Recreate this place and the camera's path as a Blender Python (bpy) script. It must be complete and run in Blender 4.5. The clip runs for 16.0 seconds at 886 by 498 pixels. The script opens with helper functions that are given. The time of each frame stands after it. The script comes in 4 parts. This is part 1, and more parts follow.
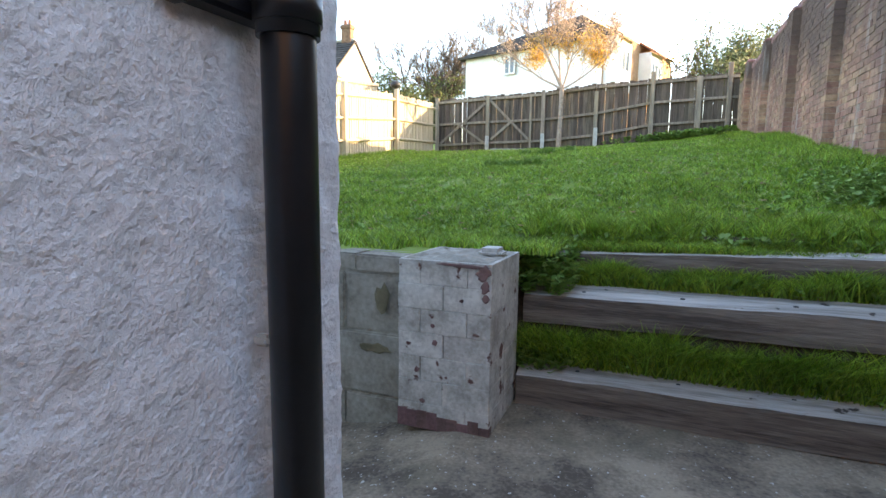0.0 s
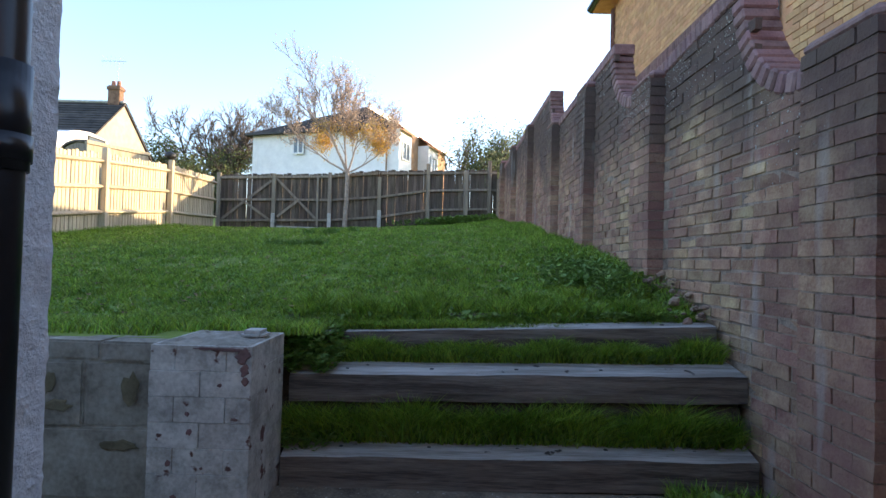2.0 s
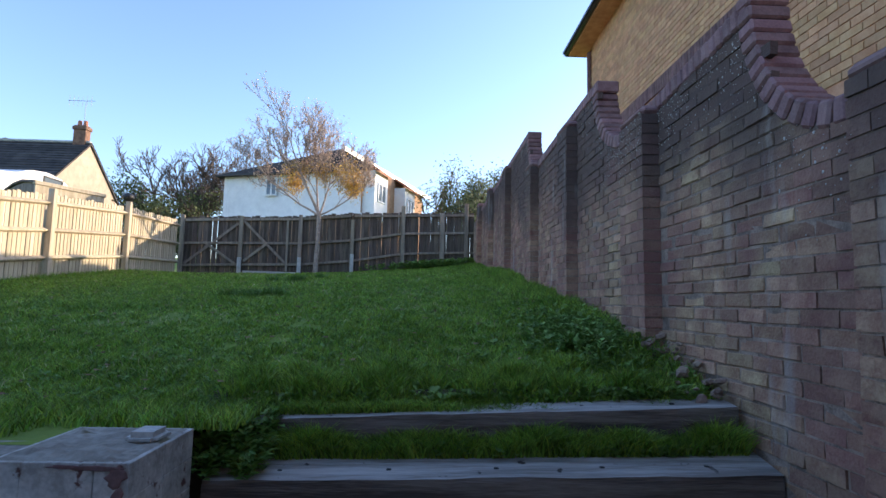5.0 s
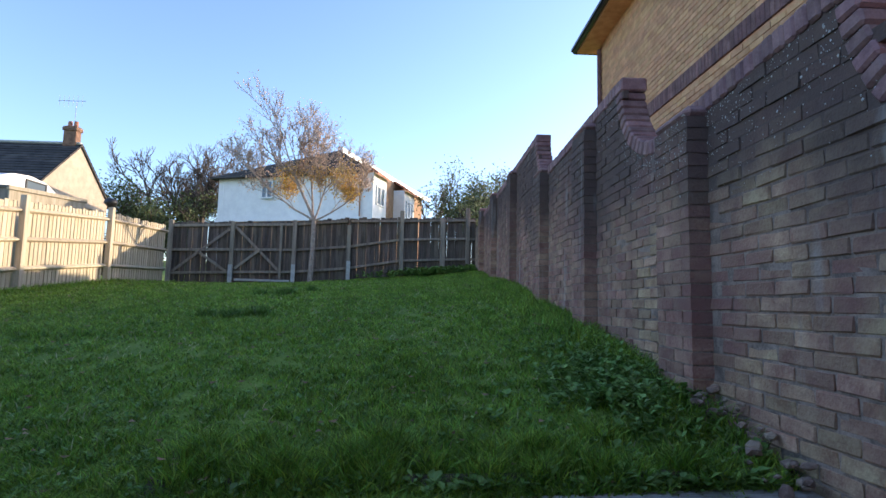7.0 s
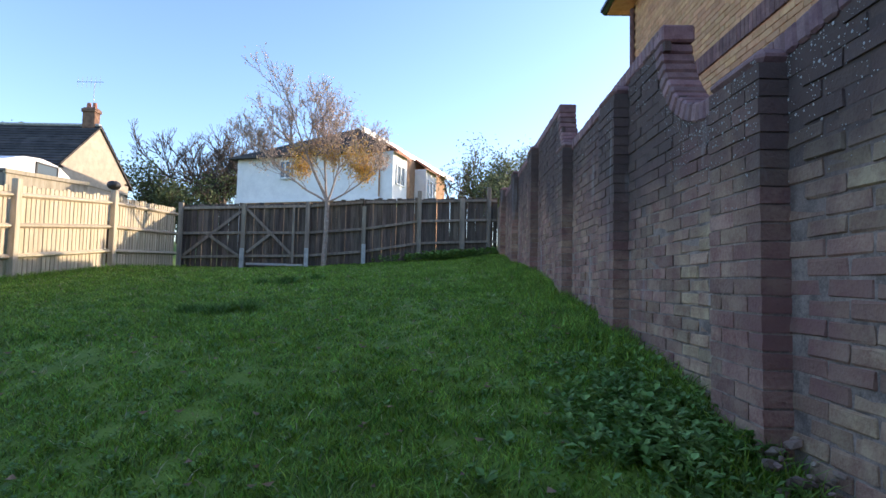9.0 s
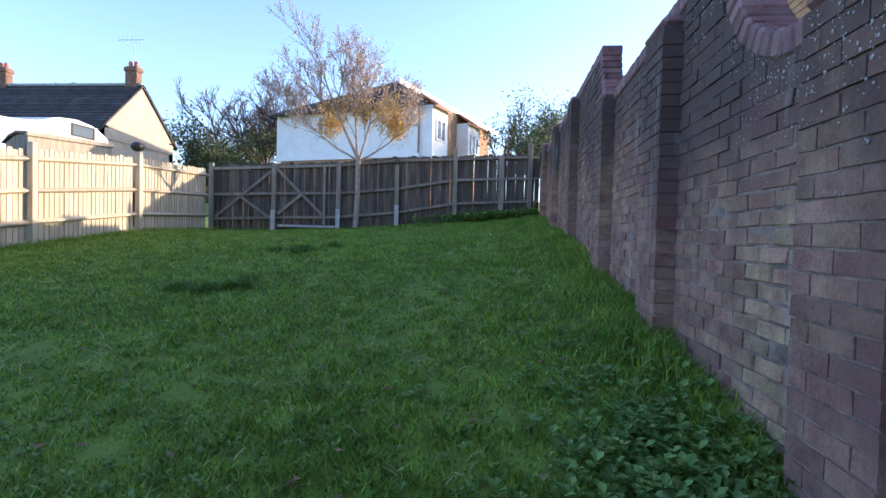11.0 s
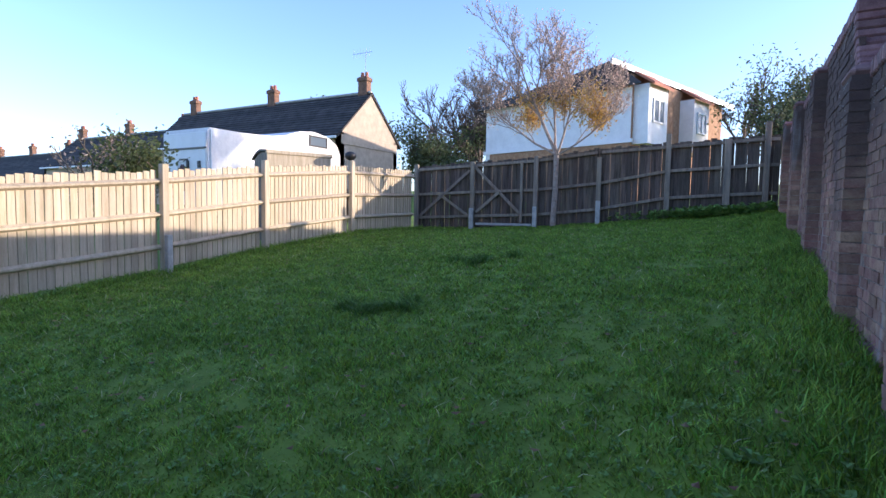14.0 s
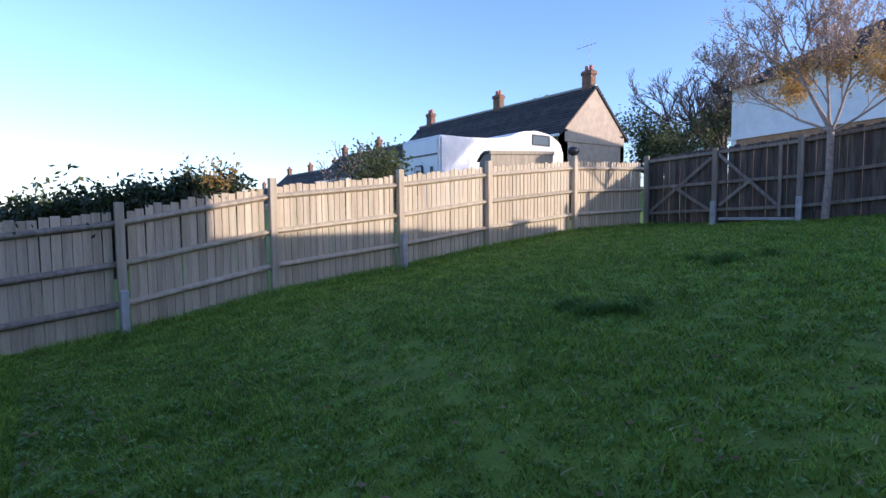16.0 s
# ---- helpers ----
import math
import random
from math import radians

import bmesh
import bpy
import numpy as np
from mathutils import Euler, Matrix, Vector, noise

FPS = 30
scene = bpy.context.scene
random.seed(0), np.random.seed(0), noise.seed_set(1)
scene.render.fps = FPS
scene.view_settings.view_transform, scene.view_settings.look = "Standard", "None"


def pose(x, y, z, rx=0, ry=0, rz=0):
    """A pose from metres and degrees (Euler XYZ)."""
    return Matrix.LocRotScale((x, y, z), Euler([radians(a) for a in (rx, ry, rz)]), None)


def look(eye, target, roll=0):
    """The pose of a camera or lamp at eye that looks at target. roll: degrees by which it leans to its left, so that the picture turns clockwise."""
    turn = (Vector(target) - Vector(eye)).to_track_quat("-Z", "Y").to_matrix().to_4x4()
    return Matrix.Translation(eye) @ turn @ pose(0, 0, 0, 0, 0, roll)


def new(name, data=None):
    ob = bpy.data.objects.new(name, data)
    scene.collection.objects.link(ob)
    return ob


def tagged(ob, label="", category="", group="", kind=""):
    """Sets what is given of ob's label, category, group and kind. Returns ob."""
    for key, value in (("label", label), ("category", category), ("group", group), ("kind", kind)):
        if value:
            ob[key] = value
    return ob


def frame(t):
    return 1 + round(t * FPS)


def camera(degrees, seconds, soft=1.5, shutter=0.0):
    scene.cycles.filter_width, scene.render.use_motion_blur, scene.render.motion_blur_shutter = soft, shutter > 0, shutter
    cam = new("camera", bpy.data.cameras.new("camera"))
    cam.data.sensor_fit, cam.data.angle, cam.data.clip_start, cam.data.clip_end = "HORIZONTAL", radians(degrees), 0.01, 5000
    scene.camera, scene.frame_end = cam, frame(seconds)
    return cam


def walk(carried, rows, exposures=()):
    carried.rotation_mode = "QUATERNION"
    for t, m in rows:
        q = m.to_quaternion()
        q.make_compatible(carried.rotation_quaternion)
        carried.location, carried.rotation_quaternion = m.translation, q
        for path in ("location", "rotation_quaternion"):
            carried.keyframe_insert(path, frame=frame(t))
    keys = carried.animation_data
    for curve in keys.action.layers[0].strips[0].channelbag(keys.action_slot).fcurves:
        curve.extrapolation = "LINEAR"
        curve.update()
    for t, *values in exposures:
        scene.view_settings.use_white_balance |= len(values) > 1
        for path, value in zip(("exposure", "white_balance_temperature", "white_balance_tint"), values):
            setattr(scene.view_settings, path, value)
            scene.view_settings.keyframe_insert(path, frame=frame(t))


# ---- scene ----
cam = camera(79.6, 16.0)
PATH = [
    (0, (0.408, 0.655, 1.582), (-0.34, 2.492, 1.323), 0.7),
    (0.5, (0.461, 0.605, 1.592), (0.002, 2.538, 1.365), 1.4),
    (1, (0.518, 0.542, 1.598), (0.271, 2.52, 1.438), 1.4),
    (1.5, (0.57, 0.499, 1.608), (0.466, 2.495, 1.535), 1.5),
    (2, (0.597, 0.471, 1.625), (0.589, 2.471, 1.668), 1.5),
    (2.5, (0.61, 0.471, 1.621), (0.656, 2.465, 1.763), 1.3),
    (3, (0.602, 0.508, 1.613), (0.677, 2.497, 1.801), 1.2),
    (3.5, (0.641, 0.633, 1.607), (0.717, 2.622, 1.808), 1.2),
    (4, (0.674, 0.774, 1.651), (0.744, 2.763, 1.85), 1.2),
    (6.5, (0.672, 1.514, 1.91), (0.743, 3.503, 2.112), 1.3),
    (7, (0.677, 1.693, 1.994), (0.747, 3.682, 2.196), 1.3),
    (7.5, (0.72, 1.878, 2.086), (0.778, 3.867, 2.287), 1.4),
    (8, (0.764, 2.055, 2.124), (0.799, 4.046, 2.309), 1.4),
    (8.5, (0.827, 2.265, 2.145), (0.834, 4.259, 2.304), 1.3),
    (9, (0.91, 2.446, 2.166), (0.88, 4.442, 2.286), 1.3),
    (9.5, (1.005, 2.645, 2.189), (0.925, 4.642, 2.26), 1.3),
    (12, (1.369, 3.566, 2.55), (0.975, 5.524, 2.448), 1.5),
    (12.5, (1.454, 3.739, 2.634), (0.909, 5.66, 2.521), 1.4),
    (13, (1.51, 3.854, 2.694), (0.799, 5.719, 2.573), 1.3),
    (13.5, (1.551, 3.868, 2.725), (0.7, 5.674, 2.6), 1.2),
    (14, (1.576, 3.895, 2.736), (0.598, 5.635, 2.605), 1.0),
    (14.5, (1.561, 3.943, 2.735), (0.447, 5.598, 2.601), 0.7),
    (15, (1.514, 3.998, 2.726), (0.238, 5.533, 2.589), 0.4),
    (15.5, (1.463, 4.053, 2.702), (0.018, 5.429, 2.567), 0.0),
    (16, (1.443, 4.105, 2.682), (-0.154, 5.301, 2.549), -0.6),
]
EXPOSURES = [(0, 3.2, 8900, 20), (0.5, 3.05, 8800, 20), (1.0, 2.85, 8500, 20), (1.5, 2.6, 8100, 20), (2.0, 2.25, 7500, 20), (2.5, 1.95, 6900, 22), (3.0, 1.75, 6600, 22), (9.5, 1.65, 6400, 22), (12.0, 2.0, 6000, 29), (13.0, 1.85, 5900, 29), (14.5, 1.45, 5800, 28), (16.0, 1.2, 5600, 30)]
walk(cam, [(t, look(eye, target, roll)) for t, eye, target, roll in PATH], EXPOSURES)

# ---- light ----
SUN_AZ, SUN_EL = 61.2, 12.3
world = bpy.data.worlds.new("sky")
scene.world = world
world.use_nodes = True
wn = world.node_tree
sky = wn.nodes.new("ShaderNodeTexSky")
sky.sky_type = "NISHITA"
sky.sun_disc = False
sky.sun_elevation, sky.sun_rotation = radians(SUN_EL), radians(SUN_AZ)
sky.altitude = 0
sky.air_density, sky.dust_density, sky.ozone_density = 1.0, 0.7, 3.0
wn.links.new(sky.outputs[0], wn.nodes["Background"].inputs[0])
wn.nodes["Background"].inputs[1].default_value = 0.15
sun = new("sun", bpy.data.lights.new("sun", "SUN"))
sun.data.energy, sun.data.angle, sun.data.color = 2.2, radians(0.6), (1.0, 0.88, 0.62)
sd = Vector((math.sin(radians(SUN_AZ)) * math.cos(radians(SUN_EL)), math.cos(radians(SUN_AZ)) * math.cos(radians(SUN_EL)), math.sin(radians(SUN_EL))))
sun.matrix_world = look(sd * 60, (0, 0, 0))

# ---- materials ----
rng = random.Random(7)


def material(name, a, b, scale=6.0, rough=0.85, bump=0.3, fine=60.0, metal=0.0, island=0.0, obj=0.0, spots=None, stretch=(1, 1, 1), contrast=(0.35, 0.65)):
    """Two-scale mottled surface from colour a to b; island/obj: brightness spread per piece; spots: colour, amount, scale."""
    m = bpy.data.materials.new(name)
    m.use_nodes = True
    nt = m.node_tree
    N, L = nt.nodes, nt.links
    p = N["Principled BSDF"]
    p.inputs["Roughness"].default_value, p.inputs["Metallic"].default_value = rough, metal
    geo = N.new("ShaderNodeNewGeometry")
    mp = N.new("ShaderNodeMapping")
    mp.inputs["Scale"].default_value = stretch
    L.new(geo.outputs["Position"], mp.inputs[0])
    n1, n2 = N.new("ShaderNodeTexNoise"), N.new("ShaderNodeTexNoise")
    n1.inputs["Scale"].default_value, n2.inputs["Scale"].default_value = scale, fine
    n1.inputs["Detail"].default_value, n2.inputs["Detail"].default_value = 6, 4
    n1.inputs["Roughness"].default_value = 0.65
    L.new(mp.outputs[0], n1.inputs[0]), L.new(mp.outputs[0], n2.inputs[0])
    mixf = N.new("ShaderNodeMath")
    mixf.operation = "MULTIPLY_ADD"
    L.new(n2.outputs[0], mixf.inputs[0])
    mixf.inputs[1].default_value = 0.35
    sub = N.new("ShaderNodeMath")
    sub.operation = "SUBTRACT"
    L.new(n1.outputs[0], sub.inputs[0])
    sub.inputs[1].default_value = 0.175
    L.new(sub.outputs[0], mixf.inputs[2])
    ramp = N.new("ShaderNodeValToRGB")
    ramp.color_ramp.elements[0].position, ramp.color_ramp.elements[1].position = contrast
    ramp.color_ramp.elements[0].color, ramp.color_ramp.elements[1].color = (*a, 1), (*b, 1)
    L.new(mixf.outputs[0], ramp.inputs[0])
    out = ramp.outputs[0]
    for amount, source in ((island, geo.outputs["Random Per Island"]), (obj, None)):
        if amount:
            if source is None:
                source = N.new("ShaderNodeObjectInfo").outputs["Random"]
            hsv = N.new("ShaderNodeHueSaturation")
            mr = N.new("ShaderNodeMapRange")
            mr.inputs[3].default_value, mr.inputs[4].default_value = 1 - amount, 1 + amount
            L.new(source, mr.inputs[0]), L.new(mr.outputs[0], hsv.inputs["Value"]), L.new(out, hsv.inputs["Color"])
            wob = N.new("ShaderNodeMath")
            wob.operation = "MULTIPLY_ADD"
            fr = N.new("ShaderNodeMath")
            fr.operation = "FRACT"
            mu = N.new("ShaderNodeMath")
            mu.operation = "MULTIPLY"
            mu.inputs[1].default_value = 7.31
            L.new(source, mu.inputs[0]), L.new(mu.outputs[0], fr.inputs[0]), L.new(fr.outputs[0], wob.inputs[0])
            wob.inputs[1].default_value, wob.inputs[2].default_value = 0.05 * amount * 2, 0.5 - 0.05 * amount
            L.new(wob.outputs[0], hsv.inputs["Hue"])
            out = hsv.outputs[0]
    for colour, amount, sc in spots or ():
        n3 = N.new("ShaderNodeTexNoise")
        n3.inputs["Scale"].default_value, n3.inputs["Detail"].default_value = sc, 5
        L.new(geo.outputs["Position"], n3.inputs[0])
        r3 = N.new("ShaderNodeValToRGB")
        r3.color_ramp.elements[0].position, r3.color_ramp.elements[1].position = 1 - amount, 1 - amount + (0.04 if sc > 2 else 0.22)
        L.new(n3.outputs[0], r3.inputs[0])
        mx = N.new("ShaderNodeMixRGB")
        L.new(r3.outputs[0], mx.inputs[0]), L.new(out, mx.inputs[1])
        mx.inputs[2].default_value = (*colour, 1)
        out = mx.outputs[0]
    L.new(out, p.inputs["Base Color"])
    if bump:
        bp = N.new("ShaderNodeBump")
        bp.inputs["Strength"].default_value, bp.inputs["Distance"].default_value = bump, 0.012
        L.new(mixf.outputs[0], bp.inputs["Height"]), L.new(bp.outputs[0], p.inputs["Normal"])
    return m


def leafy(m, amount=0.35):
    """Lets light through thin leaves."""
    nt = m.node_tree
    p = nt.nodes["Principled BSDF"]
    tr = nt.nodes.new("ShaderNodeBsdfTranslucent")
    mx = nt.nodes.new("ShaderNodeMixShader")
    mx.inputs[0].default_value = amount
    nt.links.new(p.inputs["Base Color"].links[0].from_socket, tr.inputs[0])
    nt.links.new(p.outputs[0], mx.inputs[1]), nt.links.new(tr.outputs[0], mx.inputs[2])
    nt.links.new(mx.outputs[0], nt.nodes["Material Output"].inputs[0])
    return m


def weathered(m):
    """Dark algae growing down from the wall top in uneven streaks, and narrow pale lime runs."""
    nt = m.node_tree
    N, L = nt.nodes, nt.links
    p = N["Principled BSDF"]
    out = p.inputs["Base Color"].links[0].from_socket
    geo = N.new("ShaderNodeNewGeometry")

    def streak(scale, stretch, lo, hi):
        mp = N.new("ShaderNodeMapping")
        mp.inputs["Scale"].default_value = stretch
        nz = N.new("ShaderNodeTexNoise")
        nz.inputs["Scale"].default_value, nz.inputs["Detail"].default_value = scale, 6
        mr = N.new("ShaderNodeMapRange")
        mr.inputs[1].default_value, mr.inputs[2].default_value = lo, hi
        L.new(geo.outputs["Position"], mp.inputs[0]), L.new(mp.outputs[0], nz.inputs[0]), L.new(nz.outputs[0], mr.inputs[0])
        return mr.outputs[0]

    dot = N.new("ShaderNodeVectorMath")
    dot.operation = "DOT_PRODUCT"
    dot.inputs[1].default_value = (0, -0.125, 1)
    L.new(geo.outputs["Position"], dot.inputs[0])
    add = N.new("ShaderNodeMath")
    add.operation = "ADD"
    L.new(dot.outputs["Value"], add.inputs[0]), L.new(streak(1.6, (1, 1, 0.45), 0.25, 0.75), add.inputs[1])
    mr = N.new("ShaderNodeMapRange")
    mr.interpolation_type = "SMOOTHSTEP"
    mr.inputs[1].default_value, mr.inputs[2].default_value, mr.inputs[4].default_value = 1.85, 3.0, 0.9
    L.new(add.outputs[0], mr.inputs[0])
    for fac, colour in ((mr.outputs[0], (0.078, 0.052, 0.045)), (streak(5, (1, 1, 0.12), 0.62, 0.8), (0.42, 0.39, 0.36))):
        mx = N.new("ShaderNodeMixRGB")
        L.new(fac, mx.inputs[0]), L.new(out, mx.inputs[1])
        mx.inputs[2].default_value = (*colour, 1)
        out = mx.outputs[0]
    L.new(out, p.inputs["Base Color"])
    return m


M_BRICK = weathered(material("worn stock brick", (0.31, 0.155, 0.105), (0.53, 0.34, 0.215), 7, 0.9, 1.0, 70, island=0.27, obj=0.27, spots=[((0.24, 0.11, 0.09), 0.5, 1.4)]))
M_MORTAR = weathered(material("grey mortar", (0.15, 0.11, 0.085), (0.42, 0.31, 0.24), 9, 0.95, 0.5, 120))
M_COPING = material("purple engineering brick", (0.165, 0.08, 0.078), (0.29, 0.165, 0.155), 8, 0.7, 0.3, 80, obj=0.2)
M_RENDER = material("pale rough render", (0.7, 0.7, 0.71), (0.84, 0.84, 0.85), 40, 0.92, 1.0, 120, spots=[((0.6, 0.59, 0.58), 0.33, 9)])
M_PIPE = material("black plastic pipe", (0.004, 0.0045, 0.006), (0.009, 0.01, 0.013), 9, 0.33, 0.05, 60)
M_PAINT = material("flaking grey-white masonry paint", (0.3, 0.275, 0.24), (0.58, 0.55, 0.5), 7, 0.85, 0.6, 60, obj=0.08, spots=[((0.12, 0.05, 0.04), 0.36, 13)])
M_CONC = material("stained grey concrete", (0.19, 0.165, 0.13), (0.4, 0.37, 0.31), 3.0, 0.92, 0.6, 40, obj=0.1, spots=[((0.13, 0.11, 0.06), 0.38, 3)])
M_PATIO = material("rough pebbled concrete paving", (0.085, 0.062, 0.045), (0.33, 0.255, 0.18), 3, 0.9, 0.9, 60, spots=[((0.16, 0.13, 0.08), 0.45, 1.6), ((0.5, 0.48, 0.44), 0.34, 45)])
# Sleeper tops: silvered wear plus painted skylight; sides carry the shade as darker colour.
M_SLEEPTOP = material("silvered cracked sleeper top, skylit tone", (0.24, 0.215, 0.19), (0.53, 0.49, 0.45), 5, 0.85, 0.8, 45, stretch=(0.25, 4, 4), spots=[((0.05, 0.04, 0.035), 0.34, 11)])
M_SLEEPER = material("weathered grey oak sleeper, shade-dark sides", (0.07, 0.05, 0.04), (0.22, 0.175, 0.14), 5, 0.85, 0.8, 45, stretch=(0.25, 4, 4))
M_SOIL = material("dark earth", (0.04, 0.028, 0.018), (0.11, 0.08, 0.055), 9, 0.95, 0.8, 60)
M_LAWN = material("lawn turf", (0.115, 0.185, 0.018), (0.185, 0.27, 0.03), 1.6, 0.95, 0.6, 50)
M_GRASS = leafy(material("grass blades", (0.14, 0.26, 0.024), (0.27, 0.42, 0.055), 3.5, 0.5, 0, 25, island=0.62, contrast=(0.38, 0.62)), 0.3)
M_WEED = leafy(material("broad weed leaves", (0.12, 0.24, 0.04), (0.24, 0.38, 0.1), 4, 0.6, 0, 20, island=0.35), 0.25)
M_BOARD = material("pale new softwood boards", (0.42, 0.34, 0.225), (0.6, 0.5, 0.36), 2.5, 0.8, 0.3, 40, obj=0.13, stretch=(6, 6, 0.4))
M_OLDBOARD = material("dark aged fence boards", (0.06, 0.044, 0.034), (0.17, 0.13, 0.1), 3, 0.85, 0.4, 40, obj=0.28, stretch=(6, 6, 0.4))
# Aged timber at the rear and shed; painted shade on the near side fence.
M_OLDSHADEPOST = material("grey-brown timber post, aged and shade-toned", (0.17, 0.14, 0.11), (0.33, 0.27, 0.2), 3, 0.85, 0.4, 40, obj=0.2, stretch=(5, 5, 0.5))
M_CPOST = material("concrete spur", (0.36, 0.35, 0.32), (0.55, 0.54, 0.5), 7, 0.9, 0.4, 60)
M_YELLOW = material("buff yellow brick", (0.52, 0.26, 0.125), (0.65, 0.37, 0.2), 7, 0.9, 0.3, 70, island=0.16, obj=0.15)
M_BAND = material("dark soldier brick", (0.12, 0.06, 0.055), (0.22, 0.12, 0.11), 8, 0.85, 0.3, 70, obj=0.2)
M_WHITE = material("white painted wall", (0.74, 0.74, 0.74), (0.84, 0.84, 0.83), 3, 0.7, 0.1, 40)
M_UPVC = material("white plastic trim", (0.76, 0.76, 0.76), (0.82, 0.82, 0.82), 3, 0.45, 0, 30)
M_ROOF = material("dark slate tiles", (0.03, 0.026, 0.026), (0.075, 0.065, 0.06), 2, 0.85, 0.6, 9, island=0.3)
M_GABLE = material("buff pebbledash", (0.42, 0.33, 0.245), (0.54, 0.43, 0.32), 3, 0.95, 0.6, 60)
M_REDBRICK = material("orange-brown facade brick", (0.3, 0.16, 0.09), (0.45, 0.27, 0.16), 6, 0.9, 0.3, 40)
M_CHIM = material("sooty chimney brick", (0.14, 0.075, 0.05), (0.27, 0.15, 0.095), 6, 0.9, 0.3, 40)
M_POT = material("terracotta chimney pot", (0.35, 0.13, 0.08), (0.48, 0.2, 0.12), 8, 0.85, 0.2, 40)
M_TARP = material("white vehicle cover", (0.68, 0.68, 0.69), (0.84, 0.84, 0.83), 2.2, 0.6, 0.9, 14)
M_DARK = material("dark trim", (0.015, 0.015, 0.016), (0.03, 0.03, 0.03), 8, 0.5, 0.05, 40)
M_BARK = material("grey-brown bark", (0.11, 0.085, 0.065), (0.24, 0.19, 0.15), 12, 0.9, 0.7, 60)
M_PALEBARK = material("pale pinkish bark", (0.25, 0.19, 0.15), (0.46, 0.36, 0.29), 12, 0.85, 0.5, 60)
M_TWIG = material("bare brown twigs", (0.08, 0.06, 0.05), (0.16, 0.12, 0.095), 8, 0.9, 0.2, 60)
M_GOLD = leafy(material("golden autumn leaves", (0.5, 0.28, 0.06), (0.72, 0.5, 0.16), 3, 0.7, 0, 30, island=0.3), 0.45)
M_PINK = leafy(material("russet autumn leaves", (0.55, 0.36, 0.25), (0.76, 0.57, 0.42), 3, 0.7, 0, 30, island=0.3), 0.45)
M_LEAF = leafy(material("dull green leaves", (0.06, 0.085, 0.03), (0.15, 0.17, 0.06), 2, 0.65, 0, 20, island=0.4), 0.3)
M_LEAFD = leafy(material("dark evergreen leaves", (0.025, 0.045, 0.015), (0.06, 0.085, 0.03), 2, 0.6, 0, 20, island=0.4), 0.15)
M_DEADLEAF = material("fallen brown leaves", (0.16, 0.08, 0.04), (0.34, 0.2, 0.1), 6, 0.8, 0, 30, island=0.3)
M_STONE = material("broken brick rubble", (0.16, 0.105, 0.075), (0.34, 0.24, 0.17), 6, 0.95, 0.7, 50, obj=0.25, island=0.2)

M_GLASS = bpy.data.materials.new("window glass")
M_GLASS.use_nodes = True
gp = M_GLASS.node_tree.nodes["Principled BSDF"]
gp.inputs["Base Color"].default_value = (0.12, 0.15, 0.18, 1)
gp.inputs["Roughness"].default_value = 0.06


# ---- building helpers ----
def link(name, verts, faces, mat, parent=None, label="", smooth=False):
    me = bpy.data.meshes.new(name)
    me.from_pydata([tuple(v) for v in verts], [], faces)
    me.materials.append(mat)
    if smooth:
        me.polygons.foreach_set("use_smooth", [True] * len(me.polygons))
    me.update()
    ob = new(name, me)
    if parent is not None:
        ob.parent = parent
    if label:
        ob["label"] = label
    return ob


def part(name, bm, mat, parent=None, label="", smooth=False):
    me = bpy.data.meshes.new(name)
    bm.normal_update()
    bm.to_mesh(me)
    bm.free()
    me.materials.append(mat)
    if smooth:
        me.polygons.foreach_set("use_smooth", [True] * len(me.polygons))
    ob = new(name, me)
    if parent is not None:
        ob.parent = parent
    if label:
        ob["label"] = label
    return ob


def share(name, mesh, m, parent):
    ob = new(name, mesh)
    ob.parent = parent
    ob.matrix_local = m
    return ob


def thing(name, label, category, at=(0, 0, 0), kind="", group=""):
    e = new(name)
    e.location = at
    return tagged(e, label, category, group, kind)


def box_bm(x0, x1, y0, y1, z0, z1, bevel=0.0, seg=1):
    bm = bmesh.new()
    bmesh.ops.create_cube(bm, size=1)
    for v in bm.verts:
        v.co = Vector(((x0, x1)[v.co.x > 0], (y0, y1)[v.co.y > 0], (z0, z1)[v.co.z > 0]))
    if bevel:
        bmesh.ops.bevel(bm, geom=bm.edges[:], offset=bevel, segments=seg, affect="EDGES")
    return bm


def box_mesh(name, sx, sy, sz, mat, bevel=0.0, chip=0.0, seed=0):
    """Shared mesh of a block centred on the origin in x and y, standing on z = 0."""
    bm = box_bm(-sx / 2, sx / 2, -sy / 2, sy / 2, 0, sz, bevel)
    r = random.Random(seed)
    for v in bm.verts:
        v.co += Vector([r.uniform(-chip, chip) for _ in range(3)])
    me = bpy.data.meshes.new(name)
    bm.normal_update()
    bm.to_mesh(me)
    bm.free()
    me.materials.append(mat)
    return me


def prism(poly, depth, axis="y", origin=(0, 0, 0)):
    """A polygon in (a, z) pulled along an axis."""
    bm = bmesh.new()
    rows = []
    for d in (0, depth):
        rows.append([bm.verts.new(((a, d, z) if axis == "y" else (d, a, z))) for a, z in poly])
    n = len(poly)
    bm.faces.new(rows[0]), bm.faces.new(rows[1][::-1])
    for i in range(n):
        bm.faces.new((rows[0][i], rows[1][i], rows[1][(i + 1) % n], rows[0][(i + 1) % n]))
    bmesh.ops.translate(bm, verts=bm.verts, vec=origin)
    bmesh.ops.recalc_face_normals(bm, faces=bm.faces)
    return bm


